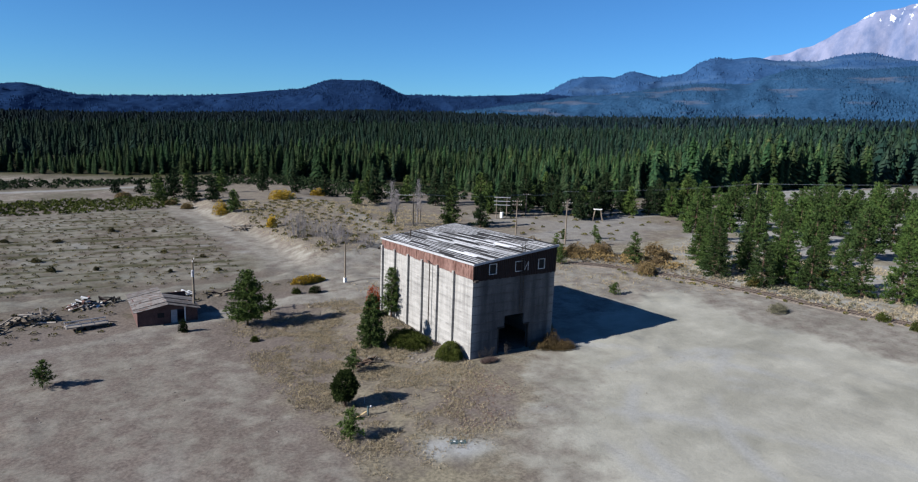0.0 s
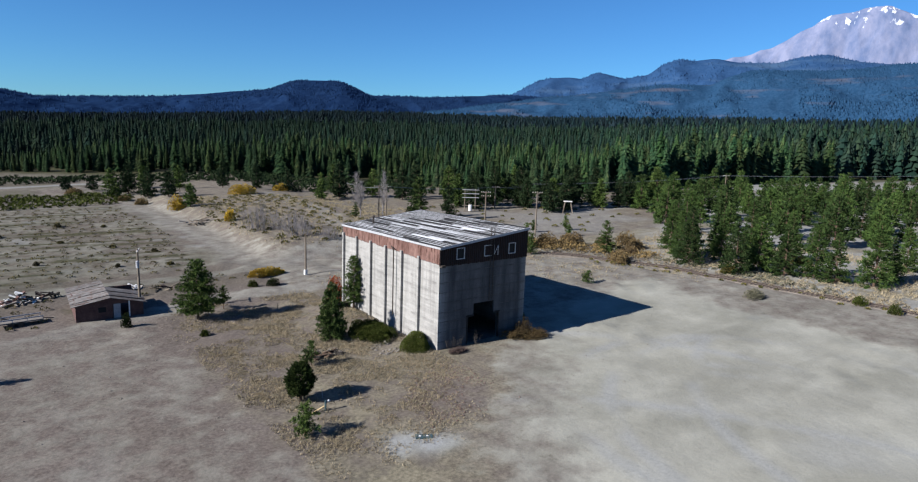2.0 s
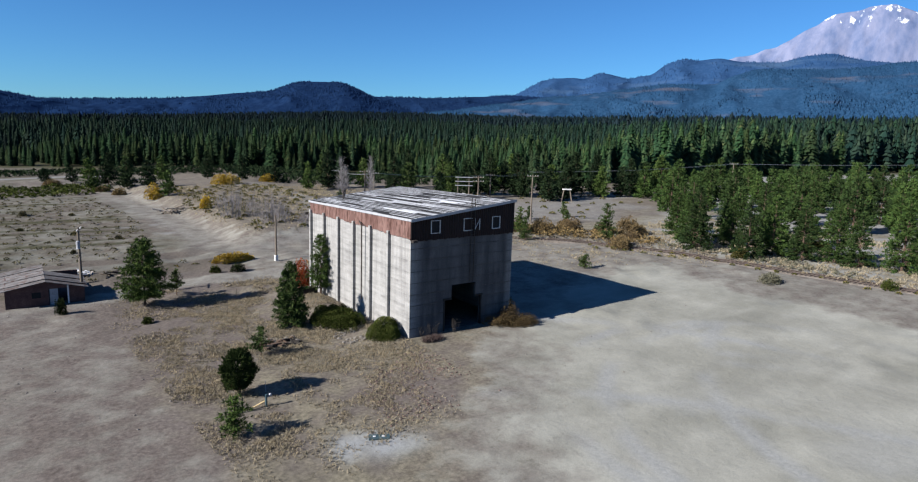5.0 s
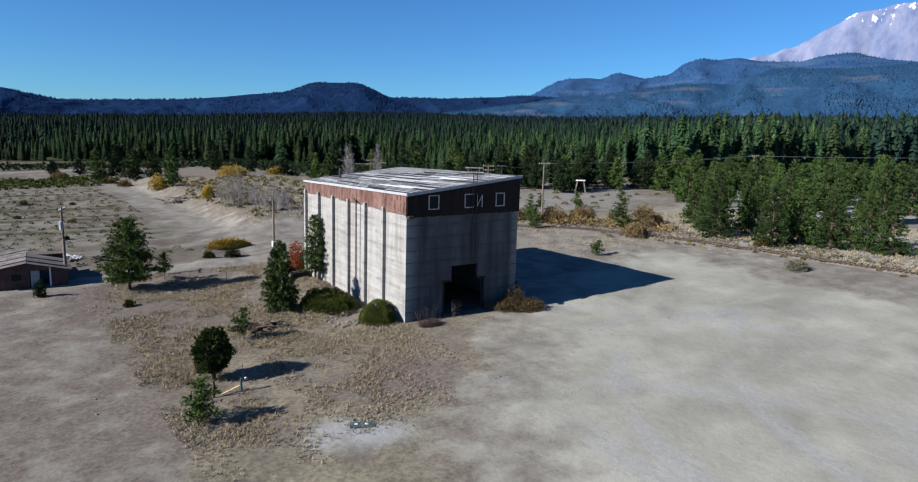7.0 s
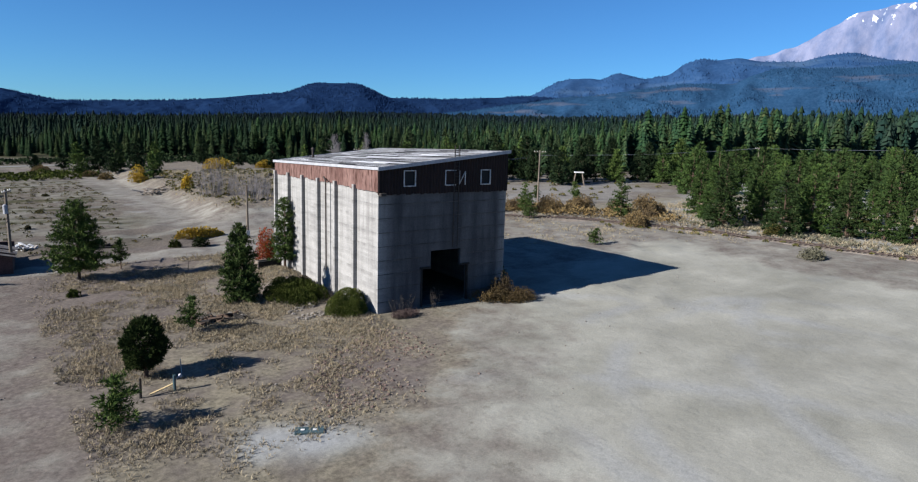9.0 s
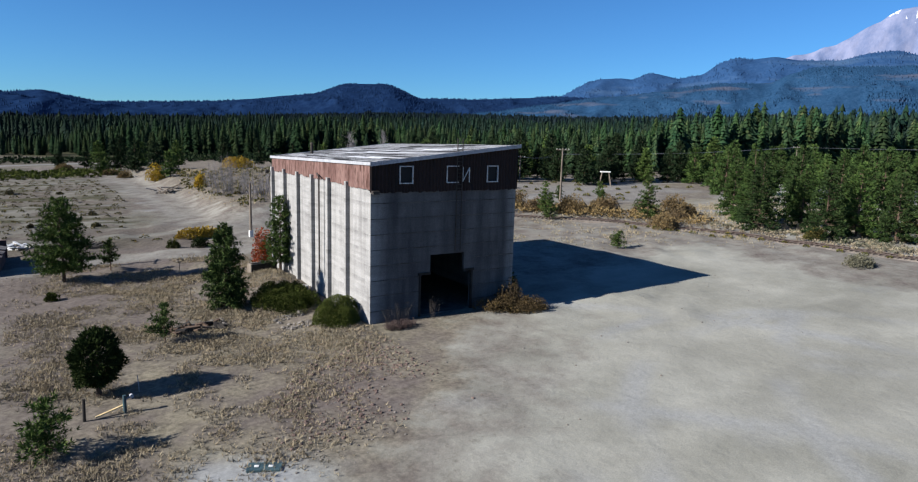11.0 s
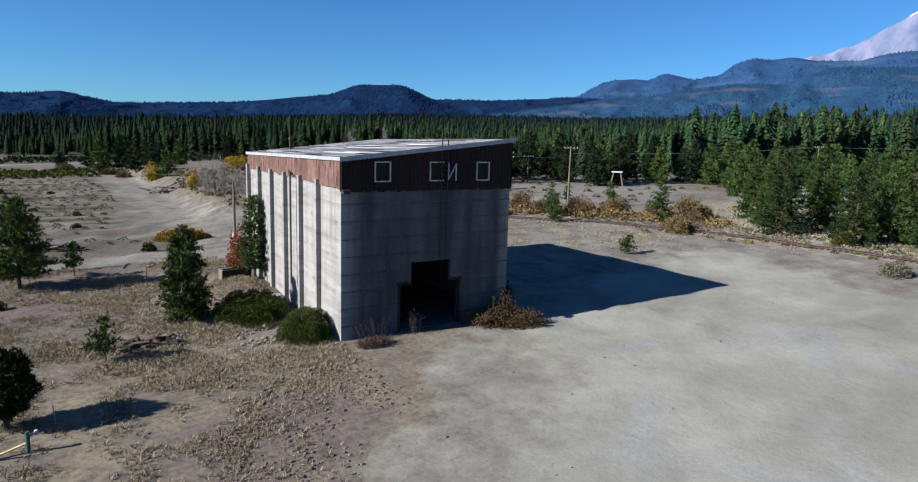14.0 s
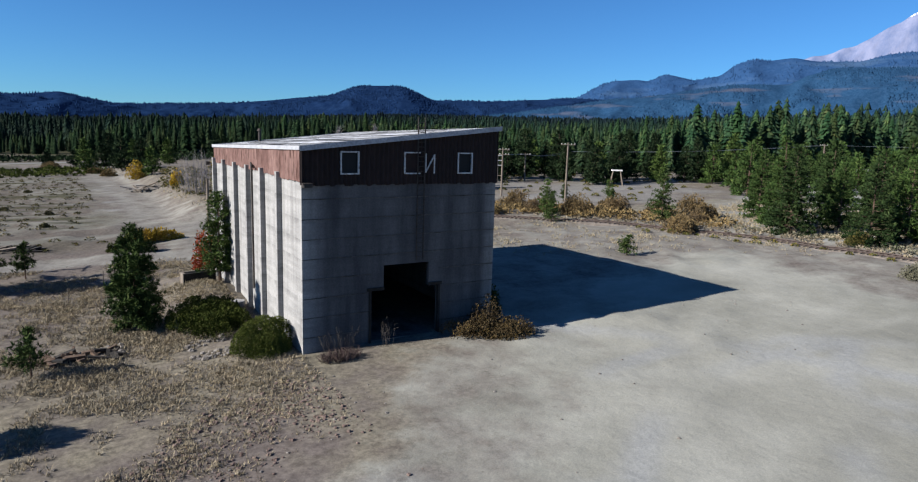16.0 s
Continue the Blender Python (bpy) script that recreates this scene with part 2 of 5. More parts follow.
M_STRAW = foliage("straw", (0.17, 0.143, 0.108), (0.342, 0.289, 0.22), (0.119, 0.0937, 0.0657), 0.08)
M_PINE = foliage("pine_needles", (0.027, 0.0486, 0.0162), (0.0648, 0.0972, 0.0324), (0.0945, 0.121, 0.0459), 0.1)
M_STAND = foliage("stand_needles", (0.0192, 0.0384, 0.0149), (0.0469, 0.0768, 0.0277), (0.0661, 0.0918, 0.0341), 0.1, 0.35)
M_FIR = foliage("edge_needles", (0.011, 0.022, 0.011), (0.025, 0.040, 0.019), (0.036, 0.05, 0.024), 0.08, 0.1, 0.5)
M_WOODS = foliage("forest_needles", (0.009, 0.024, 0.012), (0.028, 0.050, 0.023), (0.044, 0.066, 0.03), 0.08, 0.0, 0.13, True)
# farther belts darker and bluer: distance haze painted into the needle colour
M_WOODS_MID = foliage("hazed_mid_forest_needles", (0.006, 0.016, 0.013), (0.017, 0.033, 0.023), None, 0.1, 0.0, 0.05, True)
M_FIR_FAR = foliage("hazed_far_forest_needles", (0.004, 0.010, 0.014), (0.010, 0.020, 0.024), None, 0.1, 0.0, 0.03, True)
M_DARKPINE = foliage("dark_needles", (0.0117, 0.02, 0.00752), (0.0301, 0.0434, 0.015))
M_BUSH = foliage("evergreen_leaves", (0.0254, 0.0363, 0.00906), (0.0598, 0.0744, 0.0199), (0.0906, 0.0906, 0.0363), 0.1)
M_YELLOW = foliage("yellow_leaves", (0.289, 0.187, 0.0255), (0.459, 0.323, 0.051), (0.221, 0.1615, 0.0425), 0.25)
M_OCHRE = foliage("ochre_leaves", (0.13, 0.09, 0.05), (0.25, 0.18, 0.098), (0.10, 0.08, 0.055), 0.3)
M_RED = foliage("red_leaves", (0.17, 0.0255, 0.0153), (0.289, 0.0595, 0.0255), (0.119, 0.085, 0.0255), 0.2)
M_BROWNLEAF = foliage("withered_leaves", (0.0435, 0.0331, 0.0209), (0.113, 0.0801, 0.0453), (0.165, 0.113, 0.0349), 0.06)
M_SAGE = foliage("sage_leaves", (0.0906, 0.0871, 0.0662), (0.181, 0.174, 0.139))
M_FIELD = foliage("dull_field_leaves", (0.045, 0.045, 0.024), (0.10, 0.092, 0.055), (0.14, 0.11, 0.06), 0.2)
M_BRUSH = foliage("scrub_leaves", (0.0418, 0.0453, 0.0174), (0.0976, 0.0906, 0.0383), (0.153, 0.105, 0.0348), 0.15)

# ---- builders ----


class Form:
    """Vertices and faces gathered into one mesh."""

    def __init__(self):
        self.v, self.f = [], []

    def box(self, x0, x1, y0, y1, z0, z1, c=0.0, m=None):
        """A box, with its upright edges cut by c."""
        if c:
            ring = [(x0 + c, y0), (x1 - c, y0), (x1, y0 + c), (x1, y1 - c), (x1 - c, y1), (x0 + c, y1), (x0, y1 - c), (x0, y0 + c)]
        else:
            ring = [(x0, y0), (x1, y0), (x1, y1), (x0, y1)]
        return self.prism(ring, z0, z1, m)

    def prism(self, ring, z0, z1, m=None):
        k, n = len(self.v), len(ring)
        pts = [Vector((x, y, z0)) for x, y in ring] + [Vector((x, y, z1)) for x, y in ring]
        self.v += [m @ p for p in pts] if m else pts
        self.f += [[k + i, k + (i + 1) % n, k + n + (i + 1) % n, k + n + i] for i in range(n)]
        self.f += [[k + n - 1 - i for i in range(n)], [k + n + i for i in range(n)]]
        return self

    def rod(self, p, q, r0, r1=None, n=6):
        p, q = Vector(p), Vector(q)
        r1 = r0 if r1 is None else r1
        k, turn = len(self.v), (q - p).to_track_quat("Z", "Y")
        for c, r in ((p, r0), (q, r1)):
            self.v += [c + turn @ Vector((r * math.cos(6.2832 * i / n), r * math.sin(6.2832 * i / n), 0)) for i in range(n)]
        self.f += [[k + i, k + (i + 1) % n, k + n + (i + 1) % n, k + n + i] for i in range(n)]
        self.f += [[k + n - 1 - i for i in range(n)], [k + n + i for i in range(n)]]
        return self

    def slab(self, pts, thick):
        """A plate under four or more corner points, thick downwards."""
        k, n = len(self.v), len(pts)
        self.v += [Vector(p) for p in pts] + [Vector(p) - Vector((0, 0, thick)) for p in pts]
        self.f += [[k + i for i in range(n)], [k + 2 * n - 1 - i for i in range(n)]]
        self.f += [[k + n + i, k + n + (i + 1) % n, k + (i + 1) % n, k + i] for i in range(n)]
        return self

    def rock(self, x, y, z, r, rng, flat=0.6):
        k = len(self.v)
        a0, rows = rng.random() * 6.28, ((0.0, 0.75), (0.45, 1.0), (0.85, 0.6))
        for h, w in rows:
            for i in range(6):
                s = r * w * (0.75 + 0.5 * rng.random())
                self.v.append(Vector((x + s * math.cos(a0 + i * 1.047), y + s * math.sin(a0 + i * 1.047), z - 0.2 * r + h * 2 * r * flat * (0.8 + 0.3 * rng.random()))))
        for j in (0, 1):
            self.f += [[k + 6 * j + i, k + 6 * j + (i + 1) % 6, k + 6 * j + 6 + (i + 1) % 6, k + 6 * j + 6 + i] for i in range(6)]
        self.f.append([k + 12 + i for i in range(6)])
        return self

    def mesh(self, name):
        me = bpy.data.meshes.new(name)
        me.from_pydata(self.v, [], self.f)
        return me


def tri_mesh(name, verts, tris):
    """A mesh from arrays of vertices (n, 3) and triangles (m, 3)."""
    me = bpy.data.meshes.new(name)
    me.vertices.add(len(verts))
    me.vertices.foreach_set("co", np.ascontiguousarray(verts, np.float32).ravel())
    me.loops.add(len(tris) * 3)
    me.loops.foreach_set("vertex_index", np.ascontiguousarray(tris, np.int32).ravel())
    me.polygons.add(len(tris))
    me.polygons.foreach_set("loop_start", np.arange(0, len(tris) * 3, 3, dtype=np.int32))
    me.update(calc_edges=True)
    return me


def part(name, form, mat, parent=None, label=""):
    me = form.mesh(name) if isinstance(form, Form) else form
    me.materials.clear()
    me.materials.append(mat)
    ob = new(name, me)
    if parent:
        ob.parent = parent
    return tagged(ob, label)


def thing(name, label, category, at=None, group="", kind=""):
    ob = new(name)
    if at is not None:
        ob.matrix_basis = at
    return tagged(ob, label, category, group, kind)


def fbm(x, y, scale, seed=0, octaves=4):
    """Smooth noise of about -1 to 1 over arrays of places; scale in metres."""
    total, amp, norm = np.zeros(np.shape(x)), 1.0, 0.0
    for o in range(octaves):
        u, v = np.asarray(x) / scale + 17.3 * o + seed * 5.1, np.asarray(y) / scale - 9.7 * o + seed * 3.7
        i, j = np.floor(u), np.floor(v)
        fu, fv = u - i, v - j
        fu, fv = fu * fu * (3 - 2 * fu), fv * fv * (3 - 2 * fv)

        def h(a, b):
            s = np.sin(a * 127.1 + b * 311.7 + seed * 74.7) * 43758.5453
            return 2 * (s - np.floor(s)) - 1
        total = total + amp * ((h(i, j) * (1 - fu) + h(i + 1, j) * fu) * (1 - fv) + (h(i, j + 1) * (1 - fu) + h(i + 1, j + 1) * fu) * fv)
        norm, amp, scale = norm + amp, amp * 0.5, scale * 0.5
    return total / norm * 1.6


def smooth(a, b, x):
    t = np.clip((np.asarray(x, float) - a) / (b - a), 0, 1)
    return t * t * (3 - 2 * t)


def ground_height(x, y, detail=True):
    """The lie of the land, without or with its small unevenness."""
    x, y = np.asarray(x, float), np.asarray(y, float)
    z = 0.95 + 2.3 * np.tanh((x - 72) / 55)
    r, az = np.hypot(x, y), np.degrees(np.arctan2(x, y))
    z = z + (14 + 48 * smooth(4, 34, az)) * np.clip((r - 320) / 2100, 0, 1.3) ** 1.15
    bank = smooth(50, 57, x + 3 * fbm(x, y, 30, 3)) * smooth(114, 126, y) * (1 - smooth(80, 105, x)) * (1 - smooth(215, 260, y))
    z = z + 2.0 * bank
    if detail:
        near = 1 - smooth(250, 500, r)
        field = (1 - smooth(38, 46, x)) * smooth(118, 126, y) * (1 - smooth(212, 222, y))
        rows = np.sin((y + 0.22 * x + 2.0 * fbm(x, y, 40, 5)) * 6.2832 / 7.5)
        z = z + near * field * 0.30 * np.clip(rows, -0.3, 1) * (0.6 + 0.6 * fbm(x, y, 14, 6))
        rough = smooth(-0.2, 0.6, fbm(x, y, 25, 2)) * near
        z = z + (0.05 + 0.13 * rough) * near * fbm(x, y, 3.0, 8, 3) + near * 0.12 * fbm(x, y, 18, 9)
        flat = smooth(0, 4, np.maximum(np.maximum(46 - x, x - 62), np.maximum(60 - y, y - 85)))
        z = z * flat + (1 - flat) * (0.3 + 0.02 * (x - 54))
        z = z + 0.95 * np.exp(-((x - 44.9) / 2.6) ** 2 - ((y - 78.5) / 4.5) ** 2)
    return z


def gz(x, y):
    return float(ground_height(x, y))


M_HEDGE = foliage("hedge_leaves", (0.0408, 0.0561, 0.0143), (0.0969, 0.114, 0.0326), (0.133, 0.133, 0.051), 0.1)
M_TINROOF = surface("grey_roof_sheet", (0.085, 0.078, 0.076), (0.165, 0.155, 0.15), 0.9, 7.0, 0.9, 0.0, 0.3, 0.02, None, (0.09, 0.06, 0.05), 0.58, 0.25)

# ---- the land ----


def near(x, y, pts):
    """Distance from places to a line through points."""
    best = np.full(np.shape(x), 1e9)
    for (ax, ay), (bx, by) in zip(pts, pts[1:]):
        dx, dy = bx - ax, by - ay
        s = np.clip(((x - ax) * dx + (y - ay) * dy) / (dx * dx + dy * dy), 0, 1)
        best = np.minimum(best, np.hypot(x - ax - s * dx, y - ay - s * dy))
    return best


def forest_edge(az):
    """How far off the woods begin, by bearing in degrees."""
    return np.interp(az, [-10, 1, 10, 18, 26, 36, 50, 58, 65, 71, 80], [400, 372, 335, 322, 285, 256, 256, 320, 385, 435, 480])


def axis(lo, hi, step, end0, end1):
    """Grid lines: even between lo and hi, then wider and wider."""
    a = list(np.arange(lo, hi, step))
    for sign, end in ((1, end1), (-1, end0)):
        d, p = step, (hi if sign > 0 else lo - step)
        while (p < end if sign > 0 else p > end):
            a.append(p)
            d = min(d * 1.07, 120)
            p += sign * d
    return np.sort(np.array(a))


def build_ground():
    gx, gy = axis(-14, 124, 0.75, -4700, 4700), axis(16, 224, 0.75, -4700, 4700)
    X, Y = np.meshgrid(gx, gy)
    Z = ground_height(X, Y)
    verts = np.stack([X, Y, Z], -1).reshape(-1, 3)
    n, m = len(gx), len(gy)
    i = (np.arange(m - 1)[:, None] * n + np.arange(n - 1)[None]).ravel()
    tris = np.concatenate([np.stack([i, i + 1, i + n + 1], 1), np.stack([i, i + n + 1, i + n], 1)])
    me = tri_mesh("ground", verts, tris)
    x, y = verts[:, 0], verts[:, 1]
    r, az = np.hypot(x, y), np.degrees(np.arctan2(x, y))
    w = fbm(x, y, 9, 11)
    grass = smooth(-6, 6, (y - 40) - 1.05 * (x - 36.5) + 5 * w) * smooth(-3, 3, x - 24 + 3 * w) * (1 - smooth(96, 104, y + 3 * w))
    grass = np.maximum(grass, 0.75 * smooth(107, 112, x + 2 * w))
    grass = np.maximum(grass, 0.8 * smooth(50, 56, x) * smooth(118, 124, y))
    grass = np.maximum(grass, 0.55 * smooth(64, 70, x + w) * smooth(84, 92, y + 2 * w))
    grass = np.maximum(grass, 0.55 * (1 - smooth(20, 27, x)) * smooth(94, 99, y + w) * (1 - smooth(110, 115, y)))
    grass = np.maximum(grass, 0.6 * smooth(214, 226, y))
    grass = np.maximum(grass, 0.45 * (1 - smooth(46, 49, x)) * smooth(120, 126, y) * smooth(-0.3, 0.5, np.sin((y + 0.22 * x + 2.0 * fbm(x, y, 40, 5)) * 6.2832 / 7.5 + 2.2) + fbm(x, y, 6, 14)))
    red = 1.1 * np.exp(-(((x - 40) / 7) ** 2 + ((y - 51) / 5.5) ** 2)) + 0.9 * np.exp(-(((x - 27) / 3.5) ** 2 + ((y - 84) / 5) ** 2))
    red = red + 0.6 * smooth(88, 95, x + 4 * w - 0.12 * (y - 50)) * (1 - smooth(106, 110, x)) + 0.8 * (1 - smooth(24, 34, x - 0.35 * (y - 52) + 3 * w)) * (1 - smooth(94, 98, y)) * smooth(28, 52, y + 4 * w)
    red = red + 1.05 * (1 - smooth(44, 50, x)) * smooth(93, 98, y) * (1 - smooth(120, 126, y)) * smooth(1.0, 3.0, np.minimum(near(x, y, [(-40, 90), (0, 92), (15, 94), (24, 96.5), (34, 99), (50, 97)]), near(x, y, [(-40, 119), (10, 117), (30, 115), (46, 115)])) + w)
    red = red + (1 - smooth(46, 49, x)) * smooth(121, 126, y) * (0.45 + 0.4 * smooth(-0.3, 0.6, fbm(x, y, 12, 21)))
    yard = smooth(30, 36, x + 2 * w) * (1 - smooth(88, 97, x + 4 * w)) * (1 - smooth(62, 68, y + 2 * w))
    lot = (1 - smooth(30, 46, x)) * (1 - smooth(36, 52, y + 4 * w))
    red = np.maximum(red, 0.62 * (1 - np.maximum(yard, lot)))
    red = np.maximum(red, 0.5 * smooth(-20, -4, (y - 40) - 1.05 * (x - 36.5) + 6 * w) * (y < 66) * smooth(26, 34, x))
    pu, pv = 0.86 * (x - 33.4) - 0.5 * (y - 44.9), 0.5 * (x - 33.4) + 0.86 * (y - 44.9)
    pale = np.exp(-((pu / 3.6) ** 2 + (pv / 2.3) ** 2 + 0.5 * fbm(x, y, 3.0, 19)) ** 2) * (0.55 + 0.45 * smooth(-0.6, 0.3, fbm(x, y, 2.0, 12)))
    red = red * (1 - pale)
    roads = np.minimum(near(x, y, [(-40, 90), (0, 92), (15, 94), (24, 96.5), (34, 99), (50, 97), (62, 100)]), near(x, y, [(-40, 119), (10, 117), (30, 115), (46, 115), (60, 118), (75, 130), (84, 167), (88, 209)]))
    roads = np.minimum(roads, near(x, y, [(44, 118), (47, 133), (47, 160), (46, 222)]))
    pale = np.maximum(pale, 0.1 * (1 - smooth(0.6, 3.2, roads + 1.2 * w)))
    grass = grass * smooth(1.5, 3.5, roads) * (1 - pale)
    pale = np.maximum(pale, 0.8 * (1 - smooth(1.5, 3.0, near(x, y, [(-200, 286), (3, 289), (38, 290), (60, 284)]))))
    sweep = np.exp(-((np.hypot(x - 20, y - 10) - 42 - 3 * w) / 5) ** 2) * smooth(-0.2, 0.7, fbm(x, y, 7, 17))
    pale = np.maximum(pale, 0.35 * sweep * (1 - grass))
    pale = np.maximum(pale, 0.45 * smooth(0.35, 0.9, fbm(x, y, 6, 15)) * (1 - smooth(44, 48, x)) * smooth(126, 130, y) * (1 - smooth(210, 216, y)))
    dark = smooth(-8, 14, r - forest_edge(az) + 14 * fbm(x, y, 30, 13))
    dark = np.maximum(dark, 0.5 * smooth(222, 240, y) * (1 - smooth(58, 70, x)) * smooth(-0.3, 0.4, fbm(x, y, 16, 16)) * (1 - pale))
    dark = np.maximum(dark, 0.6 * smooth(0.35, 0.65, fbm(x, y, 4, 18)) * (1 - smooth(38, 46, x)) * smooth(100, 104, y) * (1 - smooth(108, 112, y)))
    pale = np.maximum(pale, 0.3 * smooth(106, 114, x + 3 * w) * smooth(100, 108, y + 3 * w) * (1 - smooth(150, 162, y)) * (1 - smooth(165, 185, x)) * smooth(-0.5, 0.3, fbm(x, y, 14, 31)))
    pale = np.maximum(pale, 0.4 * (1 - smooth(1.5, 4.0, near(x, y, [(112, 118), (140, 126), (170, 132), (200, 150)]))))
    # shadow lines of the furrows, painted as dark stripes on the field
    furrow_shade = np.sin((y + 0.22 * x + 2.0 * fbm(x, y, 40, 5)) * 6.2832 / 5.2 - 0.6) + 0.9 * fbm(x, y, 6, 27)
    dark = np.maximum(dark, 0.9 * smooth(0.45, 1.0, furrow_shade) * (1 - smooth(38, 46, x)) * smooth(120, 126, y) * (1 - smooth(212, 222, y)))
    dark = np.maximum(dark, (0.22 + 0.22 * smooth(-0.5, 0.6, fbm(x, y, 10, 37))) * (1 - smooth(42, 50, x + 2 * w)) * smooth(98, 112, y + 3 * w) * (1 - smooth(216, 224, y)))
    dark = np.maximum(dark, 0.1 * smooth(0.0, 0.7, fbm(x, y, 3.5, 43)) * np.clip(grass + 0.6 * red, 0, 1) * (y < 100) * (x < 50))
    ruts = np.full(x.shape, 1e9)
    for cx, cy, rad in ((18, 8, 47), (22, 2, 60), (10, 20, 66), (70, 20, 26), (64, 30, 20), (84, 10, 34)):
        ruts = np.minimum(ruts, np.abs(np.hypot(x - cx, y - cy) - rad + 1.2 * fbm(x, y, 20, cx)))
    ruts = np.minimum(ruts, near(x, y, [(54, 61), (54.5, 56), (57, 50), (62, 43), (70, 34), (84, 20)]))
    pale = np.maximum(pale, 0.6 * (1 - smooth(0.15, 1.3, ruts)) * (1 - grass) * (x > 30) * (x < 92) * (y < 62) * smooth(-0.5, 0.4, fbm(x, y, 9, 29)))
    pale = np.maximum(pale, 0.75 * smooth(108.5, 111.5, x + w) * smooth(-0.9, 0.1, fbm(x, y, 5, 33)) * (1 - smooth(76, 88, y - 0.5 * (x - 112))) * (y > 15))
    red = red * (1 - 0.7 * smooth(109, 112, x) * (y < 100))
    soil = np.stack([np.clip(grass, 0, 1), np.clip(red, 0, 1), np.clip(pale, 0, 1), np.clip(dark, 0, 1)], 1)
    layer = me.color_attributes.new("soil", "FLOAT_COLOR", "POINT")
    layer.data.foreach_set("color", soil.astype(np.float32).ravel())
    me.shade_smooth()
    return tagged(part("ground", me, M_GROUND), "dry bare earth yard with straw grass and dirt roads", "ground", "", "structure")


build_ground()


# distance haze is painted into these slope colours, and their firs, as blue
M_HILL_FAR = hill_material("hazed_far_wooded_slope", (0.004, 0.013, 0.042), (0.010, 0.025, 0.064), 0.05)
M_HILL_NEAR = hill_material("hazed_near_wooded_slope", (0.00896, 0.0325, 0.0717), (0.0213, 0.0549, 0.11), 0.11, (0.0672, 0.0739, 0.103))
M_HILL_BLUE = hill_material("hazed_blue_ridge", (0.014, 0.042, 0.104), (0.024, 0.058, 0.130), 0.06, (0.042, 0.080, 0.145))


def hill(name, label, mat, dist, depth, bearings, rises, jag, seed, trees=0, foot=0):
    """A range far off: its crest rises over the eye's level by so many degrees at each bearing; firs stand on it."""
    az0, az1 = bearings[0], bearings[-1]

    def height(A, S):
        R = dist + depth * S
        X, Y = R * np.sin(np.radians(A)), R * np.cos(np.radians(A))
        rise = np.mean([np.interp(A + d, bearings, rises) for d in (-0.25, -0.1, 0.1, 0.25)], 0)
        fade = smooth(0, 1, np.minimum(A - az0, az1 - A) / 3)
        spur = 1 - np.abs(fbm(X, Y, dist * 0.07, seed, 5))
        body = (dist * np.tan(np.radians(rise)) + 29) * fade * (1 - np.abs(S) ** 1.4)
        return X, Y, body + jag * (spur - 0.6) * np.clip(1.15 - np.abs(S), 0, 1) * np.minimum(1, 0.06 + 2 * np.abs(S)) - 20 * np.abs(S)
    az, s = np.linspace(az0, az1, int((az1 - az0) * 5)), np.linspace(-1, 1, 61)
    X, Y, Z = height(*np.meshgrid(az, s))
    n, m = len(az), len(s)
    i = (np.arange(m - 1)[:, None] * n + np.arange(n - 1)[None]).ravel()
    tris = np.concatenate([np.stack([i, i + 1, i + n + 1], 1), np.stack([i, i + n + 1, i + n], 1)])
    me = tri_mesh(name, np.stack([X, Y, Z], -1).reshape(-1, 3), tris)
    me.shade_smooth()
    ob = tagged(part(name, me, mat), label, "backdrop", "", "structure")
    for count, low, grown, needles in ((trees, 0.0, 1.0, mat), (foot, 0.55, 1.6, mat)):
        if not count:
            continue
        rng = np.random.default_rng(seed + count)
        A, S = rng.uniform(az0 + 2, az1 - 2, count), 0.03 - low - (0.9 - low) * rng.random(count) ** 1.3
        X, Y, Z = height(A, S)
        keep = fbm(X, Y, 160, seed + 40, 3) > -0.35
        X, Y, Z = X[keep], Y[keep], Z[keep]
        h = rng.uniform(5, 10, len(X)) * grown * dist / 3000
        P = np.stack([X, Y, Z - 2], 1)
        turn = rng.uniform(0, 6.283, len(X))
        ring = [P + np.stack([0.4 * h * np.cos(turn + k * 1.5708), 0.4 * h * np.sin(turn + k * 1.5708), 0 * h], 1) for k in range(4)]
        V = np.stack(ring + [P + np.stack([0 * h, 0 * h, h], 1)], 1).reshape(-1, 3)
        fan = np.array([[0, 1, 4], [1, 2, 4], [2, 3, 4], [3, 0, 4]])
        T = (fan[None] + 5 * np.arange(len(X))[:, None, None]).reshape(-1, 3)
        tagged(part("slope_forest", tri_mesh("slope_forest", V, T), needles), "distant firs covering a hillside", "forest", "", "stuff")
    return ob


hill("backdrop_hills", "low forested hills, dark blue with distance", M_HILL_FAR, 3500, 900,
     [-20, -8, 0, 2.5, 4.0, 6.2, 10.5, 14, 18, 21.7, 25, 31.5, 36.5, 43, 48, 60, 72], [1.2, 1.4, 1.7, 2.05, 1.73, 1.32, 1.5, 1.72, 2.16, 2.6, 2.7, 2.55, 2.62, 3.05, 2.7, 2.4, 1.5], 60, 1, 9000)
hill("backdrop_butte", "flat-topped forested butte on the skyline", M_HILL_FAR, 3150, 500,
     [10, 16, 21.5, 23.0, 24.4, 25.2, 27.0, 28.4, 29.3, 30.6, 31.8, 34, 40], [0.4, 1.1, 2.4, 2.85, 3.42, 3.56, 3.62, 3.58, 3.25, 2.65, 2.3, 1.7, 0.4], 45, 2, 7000)
